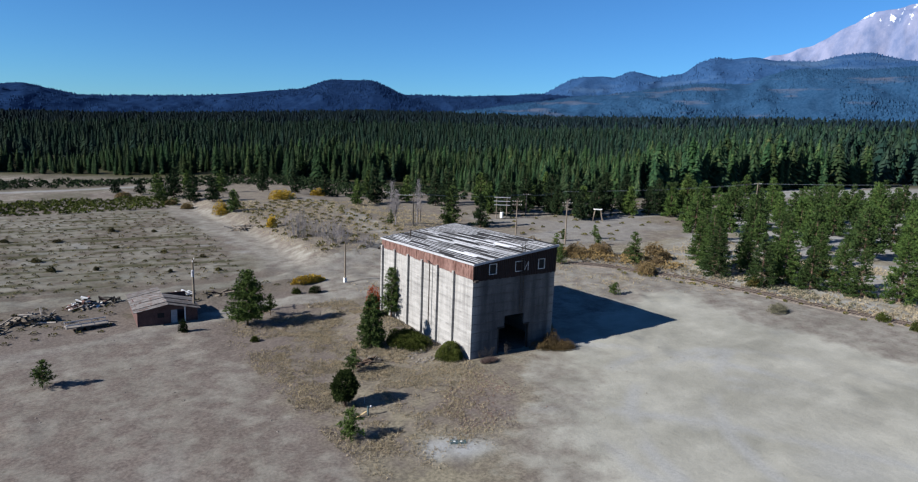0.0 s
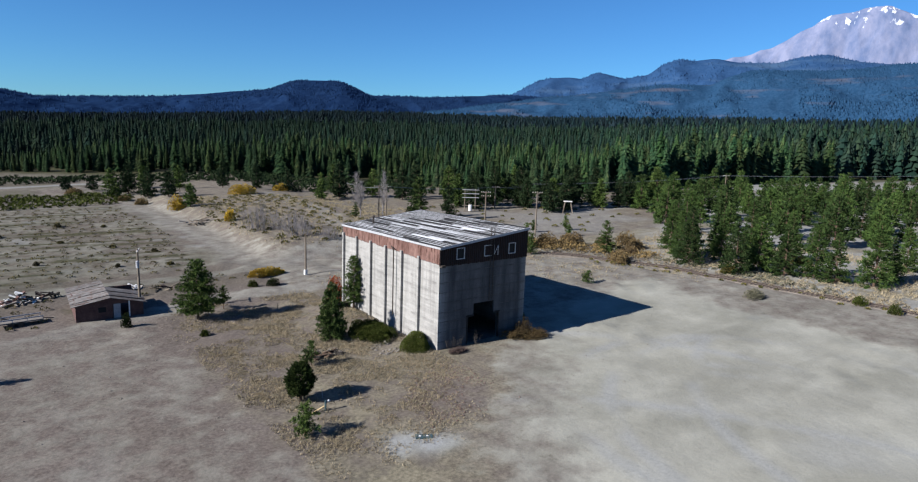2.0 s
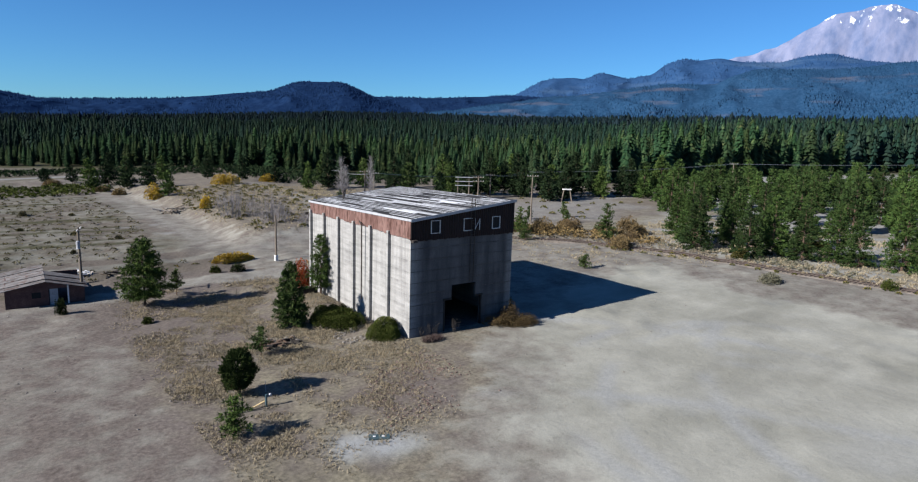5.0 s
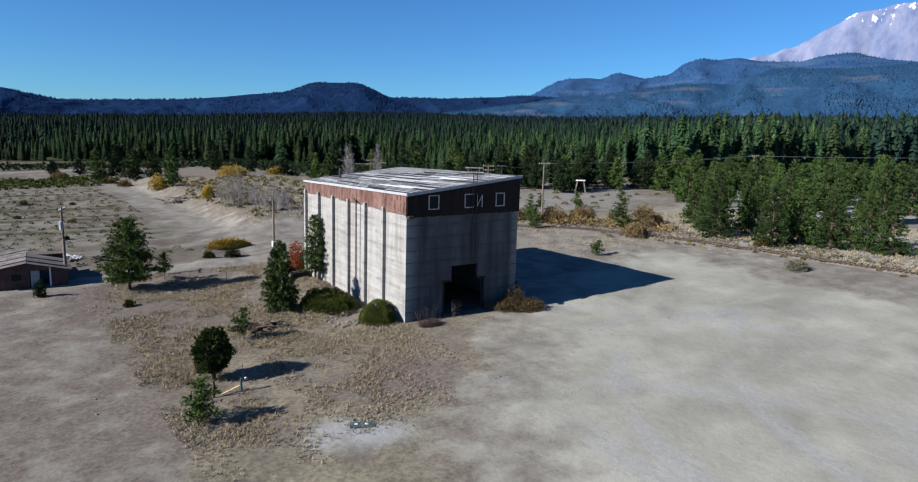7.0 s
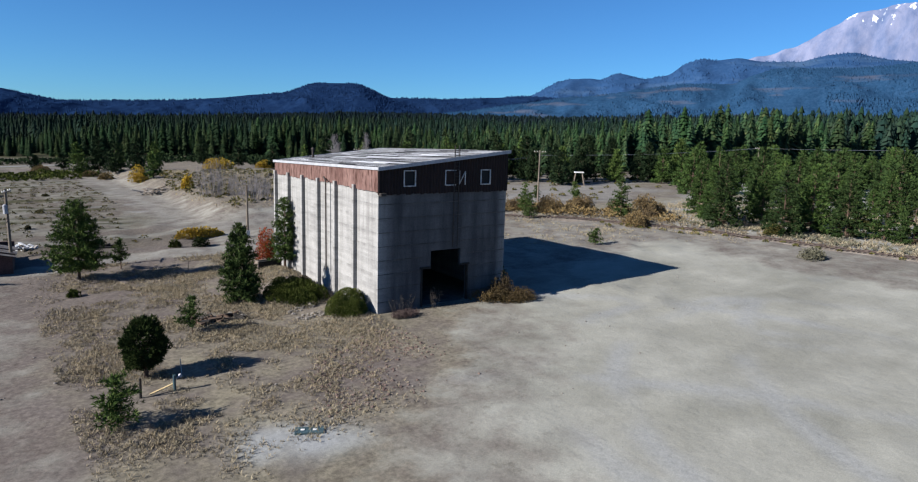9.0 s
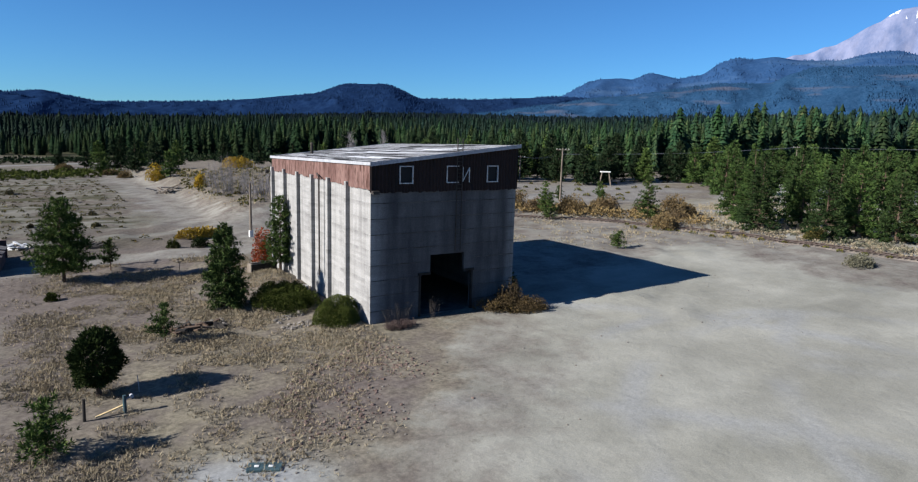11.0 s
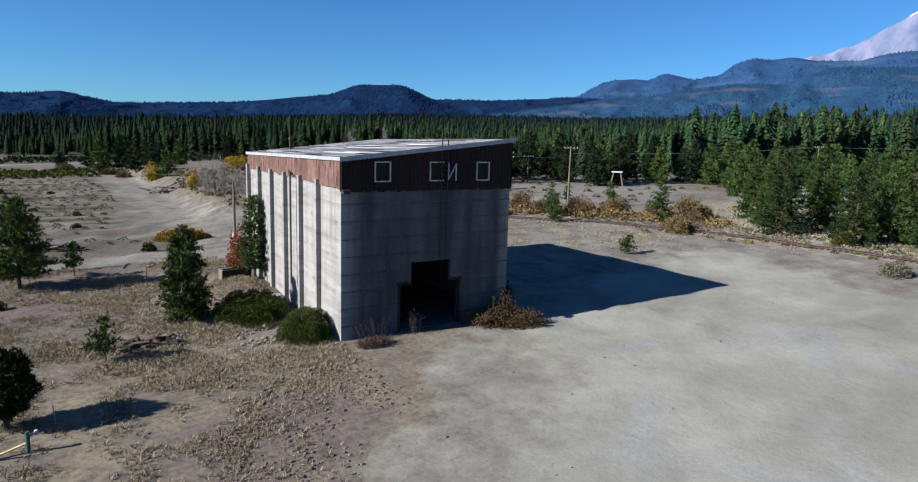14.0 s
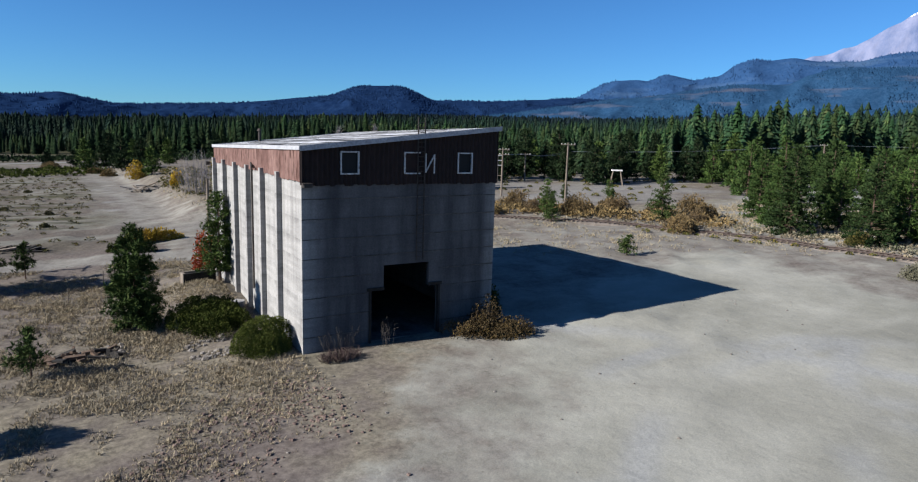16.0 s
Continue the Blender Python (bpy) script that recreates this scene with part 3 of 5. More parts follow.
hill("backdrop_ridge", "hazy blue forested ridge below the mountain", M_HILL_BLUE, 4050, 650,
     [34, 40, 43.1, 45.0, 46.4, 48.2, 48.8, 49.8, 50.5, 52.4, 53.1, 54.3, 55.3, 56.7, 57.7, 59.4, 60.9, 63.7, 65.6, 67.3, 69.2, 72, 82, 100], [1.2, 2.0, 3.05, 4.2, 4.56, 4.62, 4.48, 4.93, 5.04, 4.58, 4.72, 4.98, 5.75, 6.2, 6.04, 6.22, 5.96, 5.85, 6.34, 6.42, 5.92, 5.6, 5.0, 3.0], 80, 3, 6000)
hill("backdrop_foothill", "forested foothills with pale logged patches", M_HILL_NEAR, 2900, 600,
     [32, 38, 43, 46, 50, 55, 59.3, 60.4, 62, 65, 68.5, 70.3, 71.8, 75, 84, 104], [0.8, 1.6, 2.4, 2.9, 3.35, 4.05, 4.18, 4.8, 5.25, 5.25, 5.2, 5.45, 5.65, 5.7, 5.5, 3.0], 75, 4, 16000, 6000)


def mountain():
    az = np.linspace(46, 104, 420)
    s = np.linspace(-1, 1, 90)
    A, S = np.meshgrid(az, s)
    R = 4550 + 300 * S
    X, Y = R * np.sin(np.radians(A)), R * np.cos(np.radians(A))
    bearings = [46, 56, 60.3, 61.8, 63.4, 64.4, 65.4, 66.2, 67.0, 68.7, 69.3, 70.7, 72.1, 73.5, 80, 92, 104]
    rises = [2.5, 5.0, 6.3, 6.55, 7.13, 7.67, 8.25, 8.7, 9.22, 9.36, 9.7, 9.76, 9.0, 8.4, 6.6, 4.2, 2.0]
    e = np.mean([np.interp(A + d, bearings, rises) for d in (-0.2, 0, 0.2)], 0)
    gully = 1 - np.abs(fbm(A * 60 + 25 * fbm(X, Y, 200, 3), S * 300, 130, 7, 5))
    Z = (4550 * np.tan(np.radians(e)) + 29) * (1 - np.abs(S) ** 1.3) + 130 * (gully - 0.6) * np.clip(1.2 - np.abs(S), 0, 1) * np.minimum(1, 0.08 + 1.6 * np.abs(S)) + 4 * fbm(X, Y, 60, 8)
    n, m = len(az), len(s)
    i = (np.arange(m - 1)[:, None] * n + np.arange(n - 1)[None]).ravel()
    tris = np.concatenate([np.stack([i, i + 1, i + n + 1], 1), np.stack([i, i + n + 1, i + n], 1)])
    me = tri_mesh("backdrop_mountain", np.stack([X, Y, Z], -1).reshape(-1, 3), tris)
    me.shade_smooth()
    return tagged(part("backdrop_mountain", me, mountain_material()), "bare grey volcano with snow patches near its top", "mountain", "", "structure")


mountain()

# ---- trees and shrubs ----


def sprays(p, d, length, width, rng, k=5, spread=0.8):
    """k narrow leaves from each place p along about d: loose triangles."""
    n = len(p)
    p, d = np.repeat(p, k, 0), np.repeat(d, k, 0)
    length = np.repeat(np.broadcast_to(length, n), k) * rng.uniform(0.6, 1.25, n * k)
    d = d + spread * rng.normal(size=d.shape)
    d /= np.linalg.norm(d, axis=1)[:, None] + 1e-9
    side = np.cross(d, rng.normal(size=d.shape))
    side /= np.linalg.norm(side, axis=1)[:, None] + 1e-9
    w = (length * width)[:, None]
    v = np.stack([p - side * w * 0.5 + d * (0.15 * length)[:, None], p + side * w * 0.5 + d * (0.35 * length)[:, None], p + d * length[:, None]], 1).reshape(-1, 3)
    return v, np.arange(len(v)).reshape(-1, 3)


def conifer_parts(h, r, base, seed, dense=1.25, leaf=0.33, shape=0.85, up=0.2, ragged=0.25, bare=0.08, blades=15, width=0.2, inner=0.2, spread=0.7):
    """Trunk with limbs, and crown, of a pine h high and r wide each way."""
    rng = np.random.default_rng(seed)
    lean = rng.normal(size=2) * 0.012 * h
    trunk = Form()

    def axis_at(z):
        s = z / h
        return Vector((lean[0] * s * s, lean[1] * s * s, z))
    steps = 5
    for i in range(steps):
        z0, z1 = h * 0.97 * i / steps, h * 0.97 * (i + 1) / steps
        rad = lambda z: max(0.015, 0.016 * h * (1 - z / h) + 0.012)
        trunk.rod(axis_at(z0) - Vector((0, 0, 0.25 if i == 0 else 0)), axis_at(z1), rad(z0) * (1.25 if i == 0 else 1), rad(z1), 7)
    P, D, L = [], [], []
    whorls = int((h - base) / 0.42 * dense) + 4
    for i in range(whorls):
        s = (i + rng.uniform(0, 0.8)) / whorls
        z = base + (h * 0.985 - base) * s
        prof = (1 - s) ** shape * (1 - bare * 3 * (s < 0.12)) + 0.05
        for b in range(int(5 + 3 * (1 - s))):
            a, ln = rng.uniform(0, 6.283), r * prof * rng.uniform(1 - 2 * ragged, 1 + ragged)
            rise = up + 0.5 * s
            o, out = np.array(axis_at(z)), np.array([math.cos(a), math.sin(a), rise - 0.18])
            if ln > 0.35:
                trunk.rod(o, o + out * ln * 0.85, 0.012 + 0.008 * ln, 0.008, 3)
            n = max(2, int(ln / 0.26 * dense))
            for u in np.linspace(inner, 1.0, n):
                P.append(o + out * ln * u + rng.normal(size=3) * 0.09 * (0.4 + ln * 0.3))
                D.append(np.array([out[0] * 0.7, out[1] * 0.7, 0.55 + 0.3 * s]))
                L.append(leaf * (0.7 + 0.5 * rng.random()))
    v, t = sprays(np.array(P), np.array(D), np.array(L), width, rng, blades, spread)
    return trunk, tri_mesh("crown", v, t)


def conifer(name, label, h, r, x, y, seed, mat=None, base=None, group="", turn=0.0, **how):
    ob = thing(name, label, "tree", pose(x, y, gz(x, y), 0, 0, turn), group)
    trunk, crown = conifer_parts(h, r, h * 0.1 if base is None else base, seed, **how)
    part("trunk", trunk, M_BARK, ob)
    part("crown", crown, mat or M_PINE, ob)
    return ob


def shrub_parts(rx, ry, h, seed, leaf=0.22, dense=1.0, lumps=7, stems=12, hollow=0.55, tips=0.6):
    """Stems and leaves of a bush: several lumps of leaves grown together."""
    rng = np.random.default_rng(seed)
    P, D = [], []
    stem = Form()
    for i in range(lumps):
        a, q = rng.uniform(0, 6.283), math.sqrt(rng.random()) * 0.62 if i else 0.0
        c = np.array([rx * q * math.cos(a), ry * q * math.sin(a), 0.0])
        size = np.array([rx, ry, h]) * (rng.uniform(0.38, 0.6) if lumps < 14 else rng.uniform(0.24, 0.42)) if i else np.array([rx, ry, h]) * (0.7 if lumps < 14 else 0.5)
        size[2] = h * (1.0 if i == 0 else rng.uniform(0.55, 0.95))
        n = int(70 * dense * (size[0] * size[1] + size[2] * (size[0] + size[1]) * 0.5) / leaf ** 2 * 0.03) + 20
        u = rng.normal(size=(n, 3))
        u /= np.linalg.norm(u, axis=1)[:, None]
        u[:, 2] = np.abs(u[:, 2])
        rad = hollow + (1 - hollow) * rng.random(n) ** 0.5
        P.append(c + u * size * rad[:, None] * np.array([1, 1, 0.9]))
        D.append(u + np.array([0, 0, 0.35]))
        for _ in range(max(1, stems // lumps)):
            k = rng.integers(n)
            stem.rod((c[0] * 0.3, c[1] * 0.3, -0.15), P[-1][k] * 0.92, 0.03, 0.01, 4)
    v, t = sprays(np.concatenate(P), np.concatenate(D), leaf, 0.34, rng, 6, tips)
    v[:, 2] = np.maximum(v[:, 2], 0.01)
    return stem, tri_mesh("leaves", v, t)


def shrub(name, label, x, y, rx, ry, h, seed, mat, group="", turn=0.0, **how):
    ob = thing(name, label, "bush", pose(x, y, gz(x, y), 0, 0, turn), group)
    stem, leaves = shrub_parts(rx, ry, h, seed, **how)
    part("stems", stem, M_TWIG if mat in (M_YELLOW, M_SAGE) else M_BARK, ob)
    part("leaves", leaves, mat, ob)
    return ob


def bare_shrub_mesh(rx, ry, h, seed, n=60, thick=0.022):
    """Leafless stems that fork towards their tips."""
    rng = np.random.default_rng(seed)
    f = Form()
    for i in range(n):
        a, q = rng.uniform(0, 6.283), math.sqrt(rng.random())
        p = Vector((rx * q * 0.7 * math.cos(a), ry * q * 0.7 * math.sin(a), -0.1))
        top = p + Vector((rx * 0.3 * math.cos(a) * q, ry * 0.3 * math.sin(a) * q, h * rng.uniform(0.55, 1.0) * (1.1 - 0.4 * q)))
        mid = p.lerp(top, 0.5) + Vector(rng.normal(size=3)) * 0.1
        f.rod(p, mid, thick, thick * 0.8, 3).rod(mid, top, thick * 0.8, thick * 0.3, 3)
        for _ in range(5):
            s = rng.uniform(0.35, 0.95)
            o = p.lerp(top, s)
            f.rod(o, o + Vector((rng.normal() * 0.3, rng.normal() * 0.3, rng.uniform(0.3, 0.8))) * h * 0.22, thick * 0.6, thick * 0.3, 3)
    return f


# ---- the woods ----


def fir_template(rng, tiers, per):
    """A fir one metre high: tiers of drooping boughs, each a folded leaf shape."""
    V, T, k = [], [], 0
    for i in range(tiers):
        s = (i + 0.4 * rng.random()) / tiers
        z = 0.05 + 0.93 * s
        ln = 0.175 * (1 - s) ** 0.62 * min(1.0, 0.55 + 3.0 * s) + 0.008
        a0 = rng.uniform(0, 6.283)
        for b in range(per):
            a, l = a0 + (b + 0.6 * rng.random()) * 6.283 / per, ln * rng.uniform(0.72, 1.15)
            c, sn = math.cos(a), math.sin(a)
            w = l * 2.2 / per * rng.uniform(0.7, 1.1)
            dz, up = -l * rng.uniform(0.2, 0.65), 0.9 / tiers + l * 0.2
            V += [[0, 0, z + up], [l * 0.6 * c - w * sn, l * 0.6 * sn + w * c, z + dz * 0.6], [l * c, l * sn, z + dz], [l * 0.6 * c + w * sn, l * 0.6 * sn - w * c, z + dz * 0.6]]
            T += [[k, k + 1, k + 2], [k, k + 2, k + 3]]
            k += 4
    return np.array(V), np.array(T)


def woods(name, label, places, heights, widths, tiers, per, seed, mat):
    """Firs by the hundred in one mesh."""
    rng = np.random.default_rng(seed)
    temps = [fir_template(rng, tiers, per) for _ in range(7)]
    which = rng.integers(0, 7, len(places))
    VV, TT, CC, k = [], [], [], 0
    for j, (tv, tt) in enumerate(temps):
        idx = np.where(which == j)[0]
        if not len(idx):
            continue
        a = rng.uniform(0, 6.283, len(idx))
        h, w = heights[idx], heights[idx] * widths[idx]
        c, s = np.cos(a)[:, None], np.sin(a)[:, None]
        x = (tv[None, :, 0] * c - tv[None, :, 1] * s) * w[:, None] + places[idx, 0:1]
        y = (tv[None, :, 0] * s + tv[None, :, 1] * c) * w[:, None] + places[idx, 1:2]
        z = tv[None, :, 2] * h[:, None] + places[idx, 2:3]
        VV.append(np.stack([x, y, z], -1).reshape(-1, 3))
        # tone also climbs with bearing, painting the better-lit, hazier right side lighter
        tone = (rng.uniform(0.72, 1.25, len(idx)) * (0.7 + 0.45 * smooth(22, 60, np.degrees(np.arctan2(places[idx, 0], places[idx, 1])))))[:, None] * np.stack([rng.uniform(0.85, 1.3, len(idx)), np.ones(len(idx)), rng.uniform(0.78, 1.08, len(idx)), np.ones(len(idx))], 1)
        CC.append(np.repeat(tone, len(tv), 0))
        TT.append((tt[None] + (np.arange(len(idx)) * len(tv))[:, None, None] + k).reshape(-1, 3))
        k += len(idx) * len(tv)
    me = tri_mesh(name, np.concatenate(VV), np.concatenate(TT))
    layer = me.color_attributes.new("tone", "FLOAT_COLOR", "POINT")
    layer.data.foreach_set("color", np.concatenate(CC).astype(np.float32).ravel())
    return tagged(part(name, me, mat), label, "forest", "", "stuff")


def wood_places(r0, r1, per_tree, seed, start=0.0, az0=-9.0, az1=81.0):
    rng = np.random.default_rng(seed)
    n = int(0.5 * (r1 ** 2 - r0 ** 2) * math.radians(az1 - az0) / per_tree)
    r, az = np.sqrt(rng.uniform(r0 ** 2, r1 ** 2, n)), rng.uniform(az0, az1, n)
    x, y = r * np.sin(np.radians(az)), r * np.cos(np.radians(az))
    edge = forest_edge(az) + 14 * fbm(x, y, 30, 13) + start
    ok = r > edge
    x, y, az, r = x[ok], y[ok], az[ok], r[ok]
    h = (11.5 + 11 * smooth(42, 64, az) + 2.5 * smooth(500, 900, r) + 4.5 * fbm(x, y, 45, 23)) * np.clip(rng.normal(0.92, 0.2, len(x)), 0.35, 1.3)
    return np.stack([x, y, ground_height(x, y, False) - 0.3], 1), h, rng.uniform(0.85, 1.5, len(x))


p, h, w = wood_places(250, 410, 22, 31)
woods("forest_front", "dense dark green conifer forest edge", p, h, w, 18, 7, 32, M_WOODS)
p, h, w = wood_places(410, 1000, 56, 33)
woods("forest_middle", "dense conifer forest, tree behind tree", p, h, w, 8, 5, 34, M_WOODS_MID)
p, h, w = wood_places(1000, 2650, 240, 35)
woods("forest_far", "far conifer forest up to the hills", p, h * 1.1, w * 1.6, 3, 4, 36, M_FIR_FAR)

# ---- the concrete warehouse ----
BX0, BX1, BY0, BY1 = 47.1, 60.5, 61.2, 84.9
WALL = 0.3


def roof_z(x, y=61.2):
    return 12.33 + (x - BX0) * 0.108 - (y - 61.2) * 0.0245


def warehouse():
    ob = thing("warehouse", "tall weathered concrete warehouse with rusty tin top and low sloped roof", "building", pose(47.13, 61.15, 0, 0, 0, -1.65) @ pose(-BX0, -BY0, 0))
    # front wall, pierced by the stepped doorway
    y0, y1 = BY0, BY0 + WALL
    outline = [(BX0, -0.8), (51.45, -0.8), (51.45, 3.6), (52.3, 3.6), (52.3, 5.15), (55.5, 5.15), (55.5, 3.6), (56.2, 3.6), (56.2, -0.8), (BX1, -0.8), (BX1, 10.3), (BX0, 10.3)]
    front, n = Form(), len(outline)
    front.v = [Vector((x, y, z)) for y in (y0, y1) for x, z in outline]
    front.f = [list(range(n)), [2 * n - 1 - i for i in range(n)]] + [[n + i, n + (i + 1) % n, (i + 1) % n, i] for i in range(n)]
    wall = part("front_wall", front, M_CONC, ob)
    for i in range(8):
        z = 1.15 + 1.18 * i
        for a, b in (((BX0, BX1),) if z > 5.2 else ((BX0, 51.4), (56.25, BX1))):
            f, rng = Form(), np.random.default_rng(50 + i)
            n = int((b - a) / 0.5)
            for j in range(n + 1):
                xj, th = a + (b - a) * j / n, rng.uniform(0.015, 0.06)
                f.v += [Vector((xj, y0 - 0.025, z + 0.01)), Vector((xj, y0 - 0.012, z - th)), Vector((xj, y0 + 0.01, z - th)), Vector((xj, y0 + 0.01, z + 0.01))]
            for j in range(n):
                k = 4 * j
                f.f += [[k + u, k + (u + 1) % 4, k + 4 + (u + 1) % 4, k + 4 + u] for u in range(4)]
            part("lift_line", f, M_JOINT, wall)
    part("left_wall", Form().box(BX0, BX0 + WALL, y1, BY1 - WALL, -0.8, 10.6), M_CONC, ob)
    part("right_wall", Form().box(BX1 - WALL, BX1, y1, BY1 - WALL, -0.8, 10.6), M_CONC, ob)
    part("back_wall", Form().box(BX0, BX1, BY1 - WALL, BY1, -0.8, 10.6), M_CONC, ob)
    # floor shares the dark joint tone, so the unlit inside is painted in
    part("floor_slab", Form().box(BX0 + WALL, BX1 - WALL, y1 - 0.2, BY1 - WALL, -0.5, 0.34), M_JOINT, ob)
    for i in range(1, 7):
        y = BY0 + 0.16 + i * (BY1 - BY0 - 0.4) / 6
        part("pilaster", Form().box(BX0 - 0.34, BX0 + 0.002, y - 0.16 , y + 0.2, -0.8, 10.75, 0.02), M_CONC, ob)
        part("pilaster", Form().box(BX1 - 0.002, BX1 + 0.34, y - 0.16 , y + 0.2, -0.8, 10.75, 0.02), M_CONC, ob)
    # corrugated cladding of the upper storey
    rng = np.random.default_rng(3)

    def corrugated(p0, p1, n, z0, tops, proud):
        """A ribbed sheet from p0 to p1, with a ragged lower edge."""
        f = Form()
        d = Vector((p1[0] - p0[0], p1[1] - p0[1], 0))
        nrm = Vector((d.y, -d.x, 0)).normalized()
        k = n * 4
        rag = rng.uniform(-0.06, 0.06, n + 1)
        for i in range(k + 1):
            q = Vector((p0[0], p0[1], 0)) + d * (i / k) + nrm * (proud + 0.05 * math.sin(i * 1.5708))
            zt = tops[0] + (tops[1] - tops[0]) * i / k
            f.v += [q + Vector((0, 0, z0 + rag[i // 4])), q + Vector((0, 0, zt)), q - nrm * 0.05 + Vector((0, 0, z0 + rag[i // 4])), q - nrm * 0.05 + Vector((0, 0, zt))]
        for i in range(k):
            a = 4 * i
            f.f += [[a, a + 4, a + 5, a + 1], [a + 2, a + 3, a + 7, a + 6], [a, a + 2, a + 6, a + 4], [a + 1, a + 5, a + 7, a + 3]]
        return f
    n = 12
    for i in range(n):
        ya, yb = BY1 + 0.05 - (BY1 - BY0 + 0.1) * i / n, BY1 + 0.05 - (BY1 - BY0 + 0.1) * (i + 1) / n
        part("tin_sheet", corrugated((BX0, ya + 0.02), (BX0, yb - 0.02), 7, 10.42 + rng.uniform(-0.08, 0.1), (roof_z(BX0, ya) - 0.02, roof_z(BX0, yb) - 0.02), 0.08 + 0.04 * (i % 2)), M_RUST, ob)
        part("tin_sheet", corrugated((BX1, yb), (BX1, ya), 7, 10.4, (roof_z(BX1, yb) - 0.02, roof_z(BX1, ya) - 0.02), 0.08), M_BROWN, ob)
    holes = ((49.45, 50.55), (53.6, 54.65), (57.45, 58.5))
    cuts = sorted([BX0 - 0.08, *[e for pair in holes for e in pair], BX1 + 0.08])
    for a, b in zip(cuts, cuts[1:]):
        ribs = max(2, int((b - a) / 0.27))
        if (a, b) in holes:
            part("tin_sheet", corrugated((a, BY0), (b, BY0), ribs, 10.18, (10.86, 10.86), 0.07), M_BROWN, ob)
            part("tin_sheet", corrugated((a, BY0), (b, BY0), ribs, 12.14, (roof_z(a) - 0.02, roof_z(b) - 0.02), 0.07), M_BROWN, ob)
        else:
            m = max(1, round((b - a) / 1.7))
            for j in range(m):
                xa, xb = a + (b - a) * j / m, a + (b - a) * (j + 1) / m
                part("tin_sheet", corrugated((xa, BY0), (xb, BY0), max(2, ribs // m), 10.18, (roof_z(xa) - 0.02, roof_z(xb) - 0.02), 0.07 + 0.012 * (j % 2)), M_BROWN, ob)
    part("back_cladding", Form().prism([(BX0, BY1 - 0.1), (BX1, BY1 - 0.1), (BX1, BY1), (BX0, BY1)], 10.6, 11.72), M_BROWN, ob)
    # windows of the upper storey
    for i, (a, b) in enumerate(holes):
        # panes near-black and dull: the darkness of open holes painted on a sheet
        win = part("window", Form().box(a, b, BY0 + 0.02, BY0 + 0.06, 10.86, 12.14), M_BROWN if i == 1 else M_GLASS, ob, "boarded opening" if i == 1 else "black pane standing in for a dark opening")
        f = Form().box(a - 0.04, b + 0.04, BY0 - 0.14, BY0 - 0.02, 10.82, 10.9).box(a - 0.04, b + 0.04, BY0 - 0.14, BY0 - 0.02, 12.1, 12.18)
        f.box(a - 0.04, a + 0.04, BY0 - 0.14, BY0 - 0.02, 10.9, 12.1)
        if i != 1:
            f.box(b - 0.04, b + 0.04, BY0 - 0.14, BY0 - 0.02, 10.9, 12.1)
        part("frame", f, M_TRIM, win, "white painted window frame")
    f = Form().box(55.0, 55.09, BY0 - 0.16, BY0 - 0.12, 10.9, 12.1).box(55.62, 55.71, BY0 - 0.16, BY0 - 0.12, 10.85, 12.05)
    f.rod((55.06, BY0 - 0.14, 10.95), (55.66, BY0 - 0.14, 12.0), 0.05, 0.05, 4)
    part("painted_strokes", f, M_TRIM, ob, "white strokes of broken window trim")
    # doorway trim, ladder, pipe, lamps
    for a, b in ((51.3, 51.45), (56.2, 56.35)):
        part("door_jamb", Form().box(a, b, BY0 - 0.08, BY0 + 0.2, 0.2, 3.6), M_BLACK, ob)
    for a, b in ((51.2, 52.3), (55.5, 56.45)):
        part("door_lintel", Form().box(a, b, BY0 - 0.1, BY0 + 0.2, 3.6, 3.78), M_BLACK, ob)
    ladder = part("ladder", Form().box(54.38, 54.44, BY0 - 0.32, BY0 - 0.26, 5.4, 14.3).box(54.86, 54.92, BY0 - 0.32, BY0 - 0.26, 5.4, 14.3), M_IRON, ob, "rusty iron wall ladder")
    for i in range(29):
        part("rung", Form().rod((54.41, BY0 - 0.29, 5.6 + 0.3 * i), (54.89, BY0 - 0.29, 5.6 + 0.3 * i), 0.02, 0.02, 5), M_IRON, ladder)
    part("downpipe", Form().rod((BX0 - 0.45, 70.6, 2.2), (BX0 - 0.45, 70.6, 10.7), 0.075, 0.075, 8).rod((BX0 - 0.45, 70.6, 10.7), (BX0 - 0.3, 71.4, 10.95), 0.075, 0.075, 8).rod((BX0 - 0.3, 71.4, 10.95), (BX0 - 0.05, 71.5, 10.6), 0.07, 0.07, 8), M_IRON, ob)
    part("wall_lamp", Form().rod((BX0 + 0.1, BY0, 10.2), (BX0 - 0.1, BY0 - 0.7, 10.35), 0.04, 0.04, 6).box(BX0 - 0.05, BX0 + 0.5, BY0 - 0.55, BY0 - 0.15, 10.12, 10.36, 0.05), M_IRON, ob)
    part("wall_lamp", Form().rod((BX0, BY1, 10.2), (BX0 - 0.6, BY1, 10.3), 0.05, 0.05, 6).box(BX0 - 0.85, BX0 - 0.5, BY1 - 0.15, BY1 + 0.15, 10.1, 10.4, 0.05), M_IRON, ob)
    # roof
    xa, xb, ya, yb = BX0 - 0.16, BX1 + 0.16, BY0 - 0.3, BY1 + 0.4
    za, zb, fall = roof_z(xa) + 0.1, roof_z(xb) + 0.1, (yb - ya) * 0.0245
